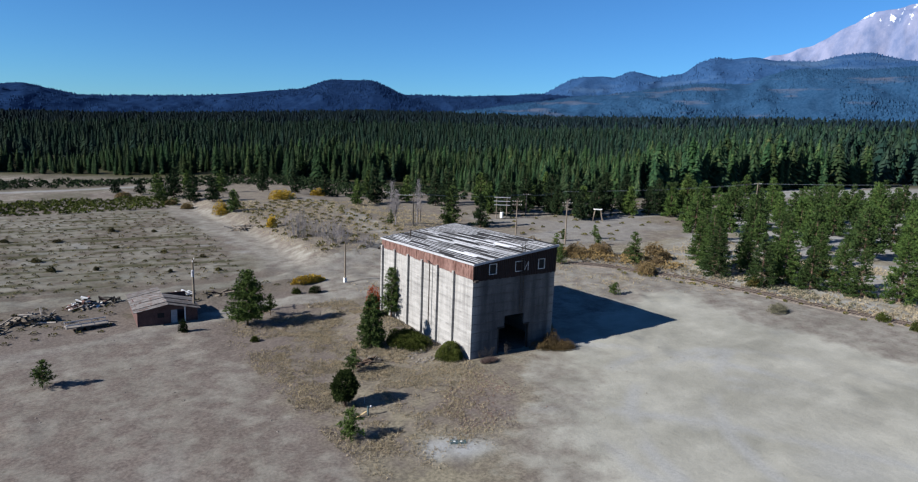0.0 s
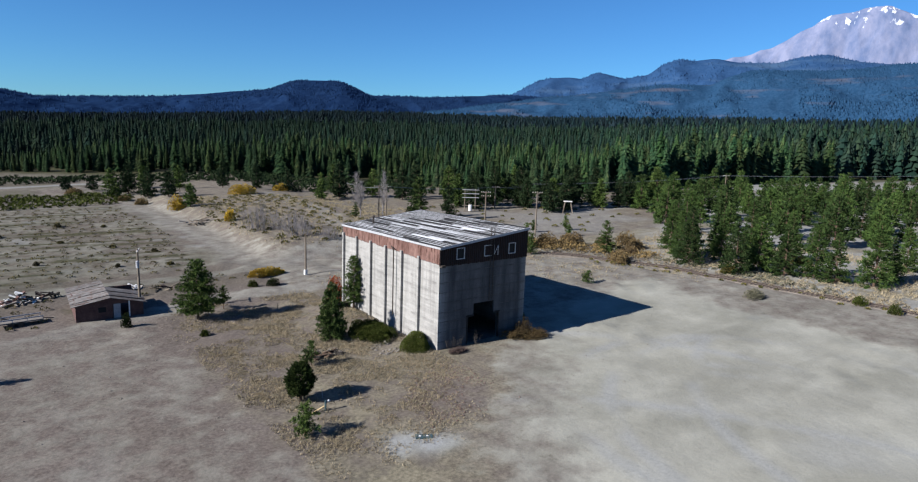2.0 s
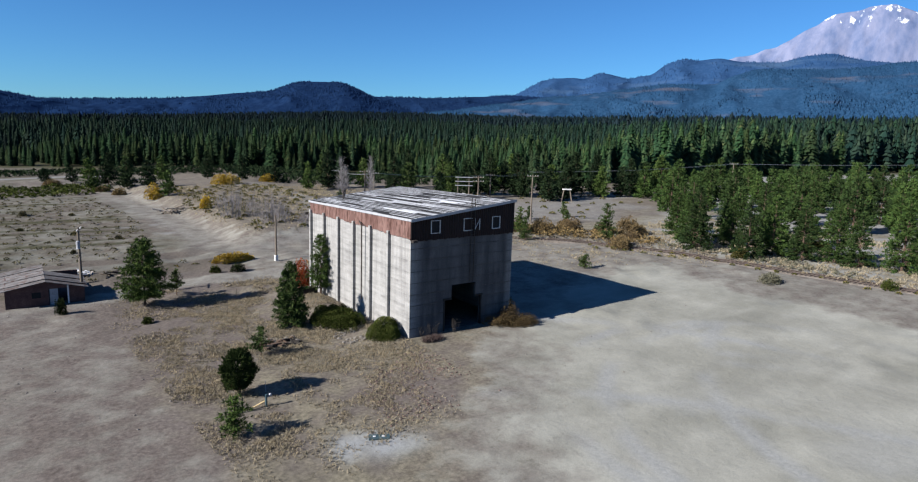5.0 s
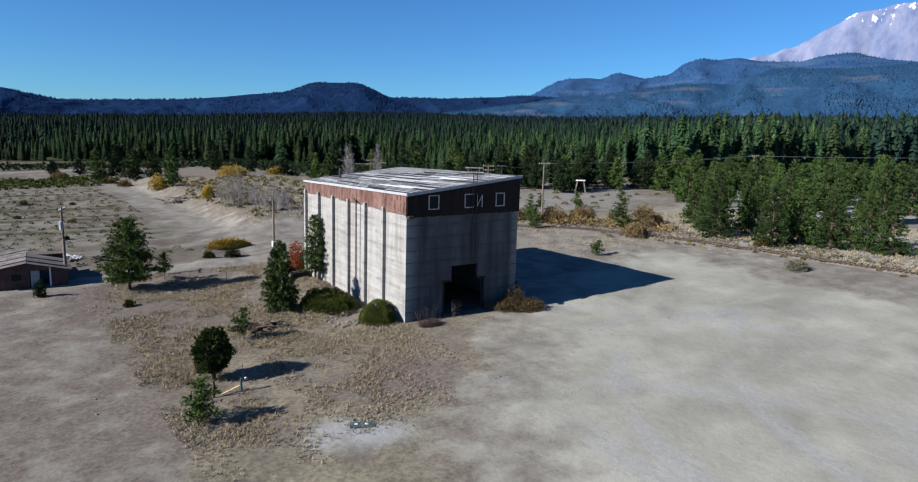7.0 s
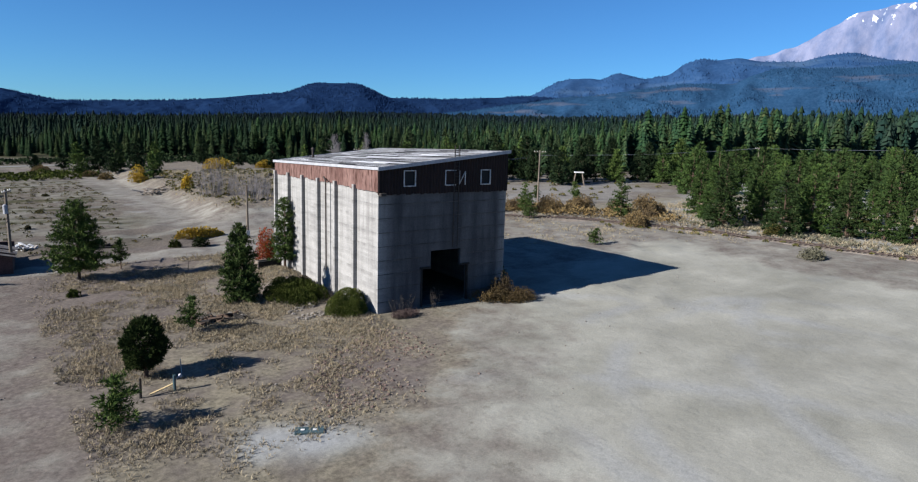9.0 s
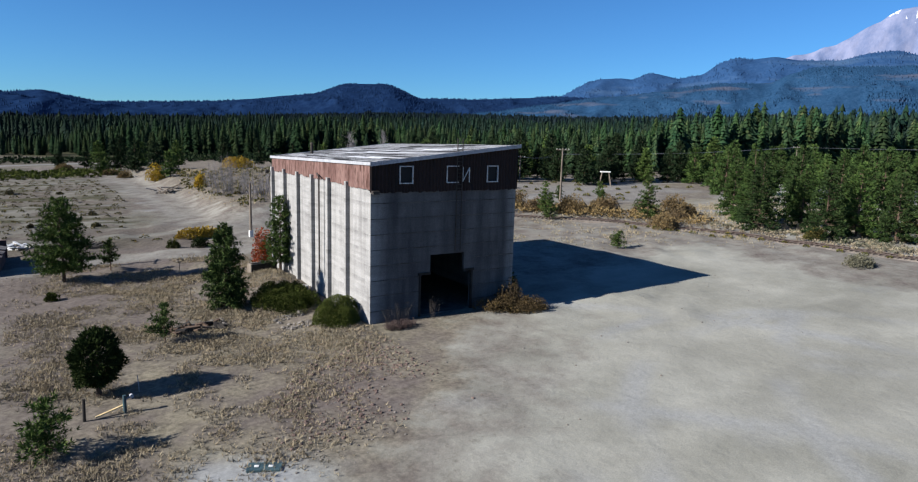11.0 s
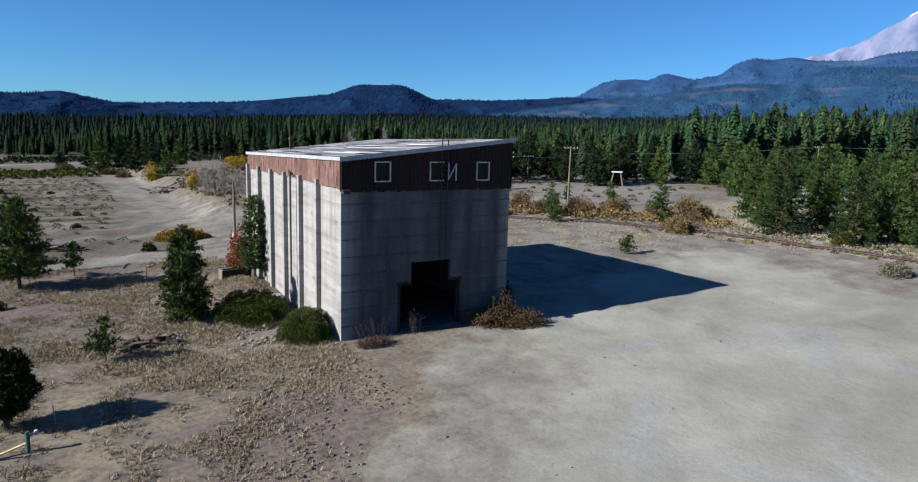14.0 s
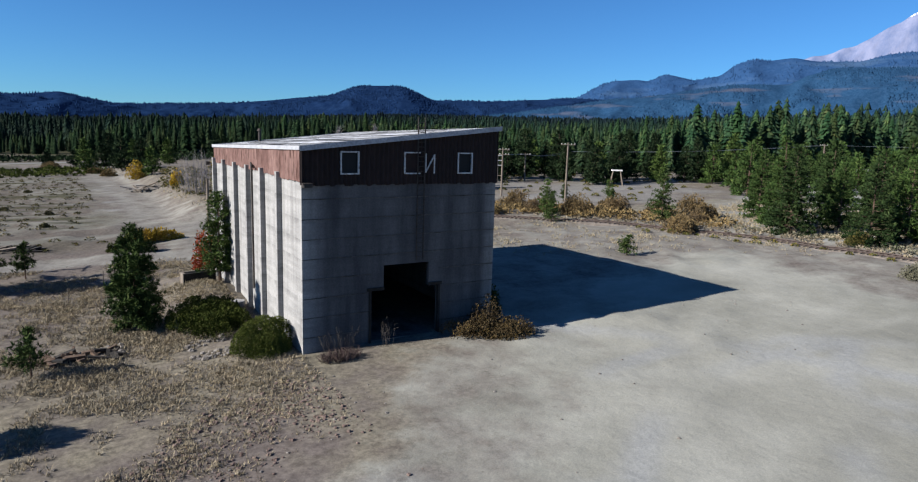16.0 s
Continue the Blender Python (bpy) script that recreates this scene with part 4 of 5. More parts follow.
    deck = part("roof", Form().slab([(xa, ya, za), (xb, ya, zb), (xb, yb, zb - fall), (xa, yb, za - fall)], 0.16), M_FELT, ob, "black roofing felt laid with pale tin strips")
    part("fascia", Form().slab([(xa, ya - 0.05, za + 0.05), (xb, ya - 0.05, zb + 0.05), (xb, ya, zb + 0.05), (xa, ya, za + 0.05)], 0.3), M_FASCIA, ob)
    part("fascia", Form().slab([(xa - 0.05, ya - 0.05, za + 0.05), (xa, ya - 0.05, za + 0.05), (xa, yb, za + 0.05 - fall), (xa - 0.05, yb, za + 0.05 - fall)], 0.24), M_FASCIA, ob)
    part("fascia", Form().slab([(xa, yb, za + 0.05 - fall), (xb, yb, zb + 0.05 - fall), (xb, yb + 0.05, zb + 0.05 - fall), (xa, yb + 0.05, za + 0.05 - fall)], 0.3), M_FASCIA, ob)
    rows = 27
    step = (xb - xa) / rows
    for i in range(rows):
        x0 = xa + step * (i + 0.2)
        y = ya + 0.05
        while y < yb - 0.3:
            e = min(y + rng.uniform(2.5, 8.0), yb - 0.02)
            wide = math.exp(-(((x0 - 55.0) / 2.6) ** 2 + ((0.5 * (y + e) - 68.5) / 5.0) ** 2)) + 0.5 * math.exp(-(((x0 - 49.5) / 1.0) ** 2 + ((0.5 * (y + e) - 65) / 5.0) ** 2))
            if rng.random() < 0.84:
                wd = step * (rng.uniform(0.26, 0.46) if rng.random() > 0.06 + 0.8 * wide else rng.uniform(0.8, 0.97))
                lift, k = rng.uniform(0.006, 0.012), rng.uniform(-0.03, 0.03)
                pts = [(x0 + k, y + 0.03, roof_z(x0, y) + 0.1 + lift), (x0 + k + wd, y + 0.03, roof_z(x0 + wd, y) + 0.1 + lift), (x0 + wd, e, roof_z(x0 + wd, e) + 0.1 + lift), (x0, e, roof_z(x0, e) + 0.1 + lift)]
                part("tin_strip", Form().slab(pts, 0.006), M_TIN, deck)
            y = e
    part("roof_vent", Form().rod((50.2, 82.0, roof_z(50.2, 82.0)), (50.2, 82.0, roof_z(50.2, 82.0) + 1.0), 0.13, 0.13, 10).rod((50.2, 82.0, roof_z(50.2, 82.0) + 1.0), (50.2, 82.0, roof_z(50.2, 82.0) + 1.2), 0.24, 0.1, 10), M_IRON, ob)
    return ob


warehouse()

# ---- single trees by the warehouse ----
conifer("pine_tree", "full young pine with a broad crown on bare ground", 8.2, 3.0, 28.9, 90.4, 101, M_PINE, 0.9, leaf=0.36, shape=0.66, dense=1.7, ragged=0.14)
conifer("pine_tree", "small sparse pine beside a larger one", 3.2, 1.2, 33.2, 93.0, 102, M_PINE, 0.7, ragged=0.4)
conifer("pine_tree", "small lone pine on the bare lot", 3.1, 1.3, 3.2, 80.4, 103, M_PINE, 0.5)
conifer("pine_tree", "tall slim pine near the concrete wall", 7.1, 1.9, 39.6, 72.8, 105, M_PINE, 0.2, leaf=0.34, shape=0.62, dense=2.1, ragged=0.14)
conifer("pine_tree", "tall open pine against the concrete wall", 7.6, 1.75, 46.85, 80.3, 106, M_PINE, 0.9, leaf=0.34, shape=0.62, dense=1.6, ragged=0.2)
conifer("pine_tree", "knee-high sparse pine in dry grass", 2.7, 1.1, 33.6, 66.2, 107, M_PINE, 0.5, ragged=0.35)
conifer("pine_tree", "small bright pine in straw grass", 2.9, 1.3, 25.9, 51.6, 108, M_PINE, 0.35, shape=0.6)


def egg_tree(name, label, x, y, r, h, base, seed, mat):
    """A close-grown rounded tree: an egg of upswept sprays on a short trunk."""
    ob = thing(name, label, "tree", pose(x, y, gz(x, y)))
    rng = np.random.default_rng(seed)
    trunk = Form().rod((0, 0, -0.25), (0.05, 0, h * 0.55), 0.16, 0.08, 8)
    u = rng.normal(size=(1500, 3))
    u /= np.linalg.norm(u, axis=1)[:, None]
    lump = 0.88 + 0.2 * fbm(u[:, 0] * 3 + 9, u[:, 1] * 3 + 4 * u[:, 2], 1.0, seed, 3)
    taper = 1 - 0.28 * np.clip(u[:, 2], 0, 1) ** 2
    rad = (0.5 + 0.5 * rng.random(1500) ** 0.35) * lump
    mid = 0.5 * (base + h)
    P = u * rad[:, None] * np.stack([r * taper, r * taper, np.full(1500, 0.5 * (h - base))], 1) + [0, 0, mid]
    for k in range(0, 300, 12):
        trunk.rod((0.03, 0, base + 0.35 * (P[k, 2] - base)), P[k] * 0.95, 0.03, 0.01, 3)
    v, t = sprays(P, u * 0.7 + [0, 0, 0.7], 0.3, 0.26, rng, 9, 0.55)
    part("trunk", trunk, M_BARK, ob)
    part("crown", tri_mesh("crown", v, t), mat, ob)
    return ob


egg_tree("juniper_tree", "dense dark rounded juniper on a short trunk", 28.7, 58.4, 1.52, 4.0, 0.35, 109, M_DARKPINE)
shrub("evergreen_shrub", "dark upright shrub before the ruined shed", 20.5, 92.0, 0.65, 0.65, 2.4, 110, M_DARKPINE)
shrub("round_bush", "rounded green bush at the corner of the building", 45.45, 63.3, 1.9, 1.95, 2.35, 111, M_HEDGE, dense=3.2, leaf=0.11, hollow=0.75)
shrub("spreading_bush", "low spreading green bush along the concrete wall", 43.9, 70.4, 2.9, 4.4, 1.9, 112, M_BUSH, dense=2.0, leaf=0.16, lumps=22, hollow=0.7)
shrub("withered_bush", "sprawling withered bush beside the doorway", 58.8, 58.4, 4.1, 1.7, 1.7, 113, M_BROWNLEAF, lumps=16, leaf=0.15, turn=-28, tips=1.1, hollow=0.35)
shrub("red_shrub", "autumn red shrub beside a pine", 46.9, 85.9, 1.4, 1.1, 4.8, 114, M_RED, dense=1.5)
conifer("pine_tree", "small round pine on open ground", 2.0, 0.95, 85.5, 71.3, 115, M_PINE, 0.2, shape=0.5)
shrub("yellow_willow", "low yellow willow thicket beside the dirt road", 46.0, 108.2, 4.0, 1.4, 1.7, 116, M_YELLOW, dense=1.8, leaf=0.28)
shrub("withered_bush", "tall withered bush growing out of a sprawling one", 59.0, 59.0, 1.4, 1.1, 3.0, 117, M_BROWNLEAF, lumps=6, leaf=0.15, tips=1.1, hollow=0.3)

# ---- young pine stand beyond the railway ----
STAND = "young pines beyond the railway"
kinds, light = [], []
for i, (h, r, shp) in enumerate(((11.0, 3.0, 0.95), (9.5, 2.8, 0.88), (12.0, 3.1, 1.0), (8.0, 2.5, 0.9), (10.2, 2.9, 1.0), (6.5, 2.1, 0.9))):
    kinds.append(conifer("young_pine", "bushy young pine in a dense stand on pale grass", h, r, 0, 0, 200 + i, M_STAND, 0.12, STAND, leaf=0.42, shape=shp * 0.92, dense=1.15, blades=10, width=0.3, ragged=0.09, up=0.14, inner=0.32, spread=0.55, bare=0.0))
for i, (h, r, shp) in enumerate(((11.0, 3.2, 0.75), (9.0, 2.8, 0.8))):
    light.append(conifer("young_pine", "bushy young pine deep inside a dense stand", h, r, 0, 0, 210 + i, M_STAND, 0.4, STAND, leaf=1.0, shape=shp, dense=0.65, blades=5, width=0.3, ragged=0.09, up=0.14, inner=0.32, spread=0.55, bare=0.0))
STAND_EDGE = [(117, 77), (217, 163), (310, 112), (300, 50), (150, 20), (117, 38), (112.5, 55)]


def inside(x, y, ring):
    hit = False
    for (ax, ay), (bx, by) in zip(ring, ring[1:] + ring[:1]):
        if (ay > y) != (by > y) and x < (bx - ax) * (y - ay) / (by - ay) + ax:
            hit = not hit
    return hit


def scatter(ring, gap, seed, tries=6000, most=400):
    """Places in a ring at least gap apart."""
    rng, out = random.Random(seed), []
    xs, ys = [p[0] for p in ring], [p[1] for p in ring]
    for _ in range(tries):
        x, y = rng.uniform(min(xs), max(xs)), rng.uniform(min(ys), max(ys))
        if inside(x, y, ring) and all((x - a) ** 2 + (y - b) ** 2 > gap * gap for a, b in out):
            out.append((x, y))
            if len(out) >= most:
                break
    return out


rng = random.Random(77)
used = set()
spots = [(117, 73.5), (112.5, 69.5), (111.8, 60), (121, 68), (117, 58.5), (117.5, 54), (120, 50), (119.5, 46.5), (122, 41.5), (140, 42.5), (124, 62), (126, 72)]
spots += [s for s in scatter(STAND_EDGE, 8.0, 5) if all((s[0] - a) ** 2 + (s[1] - b) ** 2 > 20 for a, b in spots) and not (((s[0] - 140) / 19) ** 2 + ((s[1] - 47.5) / 7.5) ** 2 < 1) and s[0] > 118]
for i, (x, y) in enumerate(spots):
    pick = light if x > 150 else kinds
    k = rng.randrange(len(pick)) if x > 125 else rng.choice((0, 1, 2, 4))
    m = pose(x, y, gz(x, y) - 0.05, 0, 0, rng.uniform(0, 360))
    size = rng.uniform(0.78, 1.1) if i < 12 else rng.uniform(0.62, 1.05)
    first = pick[k]
    if first.name not in used:
        used.add(first.name)
        first.matrix_basis = m
    else:
        copy_thing(first, m).scale = (size, size, size)

# ---- pines scattered before the woods ----
EDGE = "pines scattered before the forest"
for i, (x, y, h, r) in enumerate(((101.3, 142.5, 10.7, 3.0), (106.7, 136.4, 8.7, 2.3), (141.9, 133.5, 8.8, 3.0), (97.5, 190.6, 8.1, 2.0), (105.3, 192.9, 11.8, 2.9), (53.2, 245, 10.5, 3.6), (47, 240, 9.0, 3.2),
                                  (54.4, 223.9, 8.6, 3.0), (58, 214, 7.6, 2.7), (57.1, 189.0, 6.3, 1.9), (45.2, 262, 5.0, 1.7), (98.3, 217.5, 7.4, 2.1), (116, 190, 9.0, 2.4), (120, 178, 10, 2.6), (128, 182, 12, 3),
                                  (134, 172, 11, 2.8), (140, 176, 10, 2.6), (150, 160, 9, 2.5), (158, 166, 11, 2.8), (166, 158, 9.5, 2.5), (148, 150, 6, 1.9), (110, 206, 10, 2.5), (90, 225, 8, 2.3), (82, 236, 9, 2.4), (70, 246, 8, 2.6),
                                  (152, 137, 7.5, 2.4), (146.5, 131.5, 3.6, 1.5), (62, 262, 8, 2.4), (38, 268, 4.5, 1.8))):
    conifer("pine_tree", "pine standing apart before the forest edge", h, r, x, y, 300 + i, M_FIR if i % 3 else M_PINE, 0.4, EDGE, leaf=0.85, shape=0.7, dense=0.7, blades=7, width=0.3, ragged=0.2)
for i, (x, y, h, r) in enumerate(((107.3, 85.0, 6.6, 2.3), (121.2, 108.7, 3.4, 1.0), (97.0, 97.4, 5.2, 1.3), (93.7, 92.6, 4.2, 1.3), (112.4, 110.7, 2.9, 0.9), (115.5, 102.2, 2.6, 0.9), (83.6, 144.3, 3.8, 1.1), (64.2, 92.0, 4.0, 1.3))):
    conifer("pine_sapling", "young pine among ochre brush", h, r, x, y, 340 + i, M_PINE, 0.4, "", shape=0.7)
rng = random.Random(77)
for i in range(18):
    side, far = 0.03 + 0.024 * i + rng.uniform(-0.01, 0.01), rng.uniform(153, 178)
    x, y = 32.4 + far * (0.545 + 0.839 * side), 23.6 + far * (0.839 - 0.545 * side)
    h = rng.uniform(8.5, 13.0)
    conifer("pine_tree", "dark pine at the edge of the forest clearing", h, h * 0.27, x, y, 370 + i, M_FIR if i % 4 else M_PINE, 0.4, EDGE, leaf=0.85, shape=0.7, dense=0.8, blades=7, width=0.3, ragged=0.2)
# ---- shrubs ----
for i, (x, y, rx, ry, h) in enumerate(((54.2, 191.6, 2.4, 2.4, 5.0), (78.9, 206.7, 5.0, 2.4, 3.6), (96.5, 218.5, 4.0, 2.2, 3.0), (57.1, 157.8, 1.5, 1.5, 3.6), (47.9, 227.3, 2.4, 2.0, 2.0), (51, 216, 2.2, 1.8, 2.2), (38.5, 256, 4.0, 2.0, 2.2))):
    shrub("yellow_willow", "bright yellow autumn willow clump on a bank", x, y, rx, ry, h, 400 + i, M_YELLOW if i < 4 else M_OCHRE, "autumn willows", leaf=0.42, dense=1.2)
for i, (x, y, rx, ry, h) in enumerate(((102.1, 96.2, 3.4, 2.4, 2.9), (107.5, 93.5, 2.6, 2.2, 2.8), (104.2, 79.5, 2.4, 1.6, 2.0), (118.0, 87.8, 2.4, 2.0, 2.8), (98.8, 107.1, 2.5, 2.0, 2.8), (109.8, 97.5, 2.2, 2.0, 1.9),
                                      (101.8, 77.6, 2.2, 1.6, 2.2), (115.5, 84.3, 2.0, 1.7, 1.9), (99.0, 101.0, 2.4, 2.0, 2.2), (112.0, 90.0, 2.4, 1.8, 1.8), (91.0, 103.0, 2.2, 1.6, 1.6), (86, 110, 2.6, 1.6, 1.5), (110.5, 81.5, 1.8, 1.5, 1.7))):
    shrub("ochre_bush", "ochre autumn brush beside the railway", x, y, rx * 1.15, ry * 1.15, h * 1.25, 420 + i, M_OCHRE, "autumn brush by the railway", leaf=0.3)
shrub("sage_bush", "grey leafless sage clump beside the rails", 99.0, 49.6, 2.6, 1.5, 1.6, 440, M_SAGE, leaf=0.2)
shrub("green_bush", "small green bush beside the rails", 107.2, 38.2, 1.1, 1.0, 1.7, 441, M_BUSH)
shrub("green_bush", "small green bush beside the rails", 106.2, 33.4, 0.9, 0.9, 1.9, 442, M_BUSH)
shrub("dark_bush", "dark brown bush among pale grass", 129.4, 56.3, 2.2, 1.8, 2.2, 443, M_BRUSH)
shrub("dark_bush", "dark leafless bush before the pines", 111.0, 60.5, 2.6, 1.3, 1.7, 444, M_BRUSH)
shrub("dark_bush", "dark bush beside yellow willows", 43.8, 101.2, 1.25, 1.0, 1.4, 445, M_DARKPINE)
shrub("green_bush", "low green bush near the dirt road", 41.0, 102.4, 1.0, 0.9, 1.3, 446, M_BUSH)
shrub("green_bush", "tiny green bush on bare dirt", 27.5, 83.2, 0.7, 0.6, 0.8, 447, M_BUSH)
shrub("ivy_bush", "dark bush in the shade of the concrete wall", 61.9, 63.5, 0.8, 1.6, 2.6, 448, M_BUSH)
for i, (x, y, r, h) in enumerate(((6.6, 150.8, 1.3, 1.3), (8.3, 140.8, 1.1, 1.5), (15.4, 138.3, 0.8, 1.1), (24.4, 183.2, 1.1, 1.6), (30, 150, 0.8, 0.8), (36, 141, 0.9, 0.9), (22, 160, 0.9, 0.8), (12, 172, 1.2, 1.0), (2, 178, 1.3, 1.1), (33, 176, 0.8, 0.7), (27, 130, 0.7, 0.8), (35, 127, 0.8, 0.9), (-6, 160, 1.3, 1.2))):
    shrub("field_bush", "small dull green bush in the furrowed field", x, y, r * 0.85, r * 0.7, h * 0.8, 460 + i, M_FIELD, "bushes in the furrowed field", leaf=0.24, tips=1.0)
for i, (x, y, rx, ry, h, n) in enumerate(((58.2, 142.0, 4.2, 3.4, 7.6, 90), (61.5, 129.5, 3.6, 2.4, 4.6, 70), (63.0, 137.0, 4.2, 2.8, 5.6, 80), (65.5, 124.0, 2.6, 1.8, 3.4, 50))):
    tagged(part("bare_willow", bare_shrub_mesh(rx, ry, h, 480 + i, n, 0.03), M_TWIG), "leafless grey willow thicket on the bank", "bush", "bare willows").matrix_basis = pose(x, y, gz(x, y))
for i, (x, y, h) in enumerate(((85.3, 147.4, 11.0), (83.6, 142, 9.0), (91.9, 144.9, 11.5))):
    rr = np.random.default_rng(490 + i)
    f = Form().rod((0, 0, -0.2), (0.2, 0, h * 0.6), 0.16, 0.09, 6).rod((0.2, 0, h * 0.6), (0.1, 0.1, h), 0.09, 0.02, 5)
    for _ in range(150):
        z = h * rr.uniform(0.22, 0.97)
        a, ln = rr.uniform(0, 6.283), 2.1 * (1.15 - z / h) * rr.uniform(0.5, 1.2)
        o = Vector((0.15, 0, z))
        e = o + Vector((math.cos(a) * ln, math.sin(a) * ln, ln * 1.1))
        f.rod(o, e, 0.05, 0.018, 3)
        f.rod(o.lerp(e, 0.6), o.lerp(e, 0.6) + Vector((rr.normal() * 0.4, rr.normal() * 0.4, 0.7)), 0.028, 0.012, 3)
    tagged(part("bare_tree", f, M_TWIG), "tall leafless grey aspen behind the building", "tree", "bare aspens").matrix_basis = pose(x, y, gz(x, y))
twigs = tagged(part("twig_bush", bare_shrub_mesh(1.5, 0.7, 0.85, 501, 260, 0.014), surface("reddish_twigs", (0.05, 0.032, 0.03), (0.085, 0.058, 0.052), 2.0, 10.0)), "low reddish leafless bush before the front wall", "bush")
twigs.matrix_basis = pose(48.7, 59.3, gz(48.7, 59.3))
stalks = tagged(part("dry_stalks", bare_shrub_mesh(1.6, 0.35, 2.0, 502, 26, 0.008), M_STALK), "tall dry weed stalks along the front wall", "plant")
stalks.matrix_basis = pose(49.4, 60.6, gz(49.4, 60.6))
stalks = tagged(part("dry_stalks", bare_shrub_mesh(0.5, 0.4, 2.3, 503, 16, 0.006), M_STALK), "tall dry weed stalks before the doorway", "plant")
stalks.matrix_basis = pose(52.2, 60.0, gz(52.2, 60.0))


def brush_stuff(name, label, places, size, seed, mat, leaf=0.35, k=34):
    """Many low shrubs in one mesh."""
    r = np.random.default_rng(seed)
    P, D, L = [], [], []
    for x, y in places:
        s = size * r.uniform(0.5, 1.4)
        u = r.normal(size=(k, 3))
        u /= np.linalg.norm(u, axis=1)[:, None]
        u[:, 2] = np.abs(u[:, 2]) * 0.7
        P.append(u * s * r.uniform(0.6, 1, (k, 1)) * [1.2, 1.0, 1.0] + [x, y, gz(x, y)])
        D.append(u + [0, 0, 0.4])
        L.append(np.full(k, leaf * (0.7 + 0.3 * s)))
    v, t = sprays(np.concatenate(P), np.concatenate(D), np.concatenate(L), 0.55, r, 3, 0.6)
    return tagged(part(name, tri_mesh(name, v, t), mat), label, "brush", "", "stuff")


brush_stuff("scrub_belt", "belt of low dark scrub across the field's far end", scatter([(-30, 222), (44, 220), (52, 232), (44, 252), (-30, 256)], 2.6, 11, 4000, 330), 1.2, 12, M_BUSH, 0.6)
brush_stuff("scrub_belt", "dark green scrub before the forest", scatter([(-60, 300), (50, 298), (100, 262), (140, 205), (150, 215), (105, 305), (55, 318), (-60, 350)], 4.0, 13, 5000, 330), 1.8, 14, M_FIR, 0.8)
brush_stuff("bank_brush", "low brown brush on the bank", scatter([(56, 124), (78, 122), (86, 150), (90, 200), (62, 205), (55, 160)], 3.0, 15, 5000, 260), 0.7, 16, M_BRUSH, 0.4)
brush_stuff("ochre_brush", "ochre brush belt beyond the railway", scatter([(92, 103), (97, 98.5), (104, 88.5), (109, 76), (113, 78), (112, 92), (104, 101), (98, 110), (88, 112)], 1.7, 61, 5000, 170), 1.35, 62, M_OCHRE, 0.36, 60)
brush_stuff("grey_brush", "grey leafless brush at the feet of the young pines", scatter([(110, 44), (113, 44), (115, 60), (113, 74), (110, 76), (110.5, 60)], 1.7, 63, 3000, 60), 0.8, 64, M_SAGE, 0.3, 40)
brush_stuff("rail_brush", "low straw brush along the railway", scatter([(109.5, 20), (112, 20), (115, 60), (112, 80), (104, 92), (96, 99), (96, 96), (103, 86), (107, 70)], 1.5, 17, 5000, 170), 0.55, 18, M_STRAW, 0.3)
brush_stuff("track_weeds", "dark low weeds beside the railway", scatter([(106, 30), (108, 30), (107, 52), (104.5, 72), (100, 84), (98, 82), (103, 66), (105.5, 50)], 2.0, 19, 3000, 60), 0.45, 20, M_BRUSH, 0.28)


def straw(name, label, ring, gap, seed, most, tall):
    r = np.random.default_rng(seed)
    P = np.array([(x, y, gz(x, y) - 0.02) for x, y in scatter_fast(ring, most, seed)])
    d = np.tile(np.array([[0.0, 0.0, 1.0]]), (len(P), 1)) + [0.25, -0.05, 0]
    v, t = sprays(P, d, tall * r.uniform(0.4, 1.4, len(P)), 0.13, r, 7, 0.8)
    v[:, 2] = np.maximum(v[:, 2], np.repeat(P[:, 2], 21) + 0.0)
    return tagged(part(name, tri_mesh(name, v, t), M_STRAW), label, "grass", "", "stuff")


def scatter_fast(ring, most, seed):
    """Many places in a ring, gathered in drifts."""
    r = np.random.default_rng(seed)
    xs, ys = [p[0] for p in ring], [p[1] for p in ring]
    out = []
    while len(out) < most:
        x, y = r.uniform(min(xs), max(xs), 4000), r.uniform(min(ys), max(ys), 4000)
        keep = 0.9 * fbm(x, y, 4, 41) + 0.5 * fbm(x, y, 1.3, 42) + 1.2 * r.random(4000) > 0.75
        out += [(a, b) for a, b in zip(x[keep], y[keep]) if inside(a + 1.8 * r.normal(), b + 1.8 * r.normal(), ring) and not (46.8 < a < 61 and 61 < b < 84.3)]
    return out[:most]


straw("dry_grass", "dry straw grass tufts round the building", [(26, 44), (31, 42), (40, 50), (47, 60), (46.6, 84), (46, 96), (30, 97), (25, 80), (24, 60)], 1, 21, 34000, 0.24)
straw("dry_grass", "dry straw grass under the young pines", [(110, 25), (150, 25), (150, 95), (112, 86)], 1, 22, 8000, 0.5)
straw("dry_grass", "dry straw grass on the bank and terrace", [(54, 124), (90, 118), (110, 150), (110, 200), (60, 210)], 1, 23, 7000, 0.5)
brush_stuff("field_weeds", "dull weeds along the furrows of the field", scatter([(-16, 122), (38, 121), (43, 160), (43, 214), (-16, 218)], 2.2, 71, 7000, 620), 0.42, 72, M_FIELD, 0.3, 18)
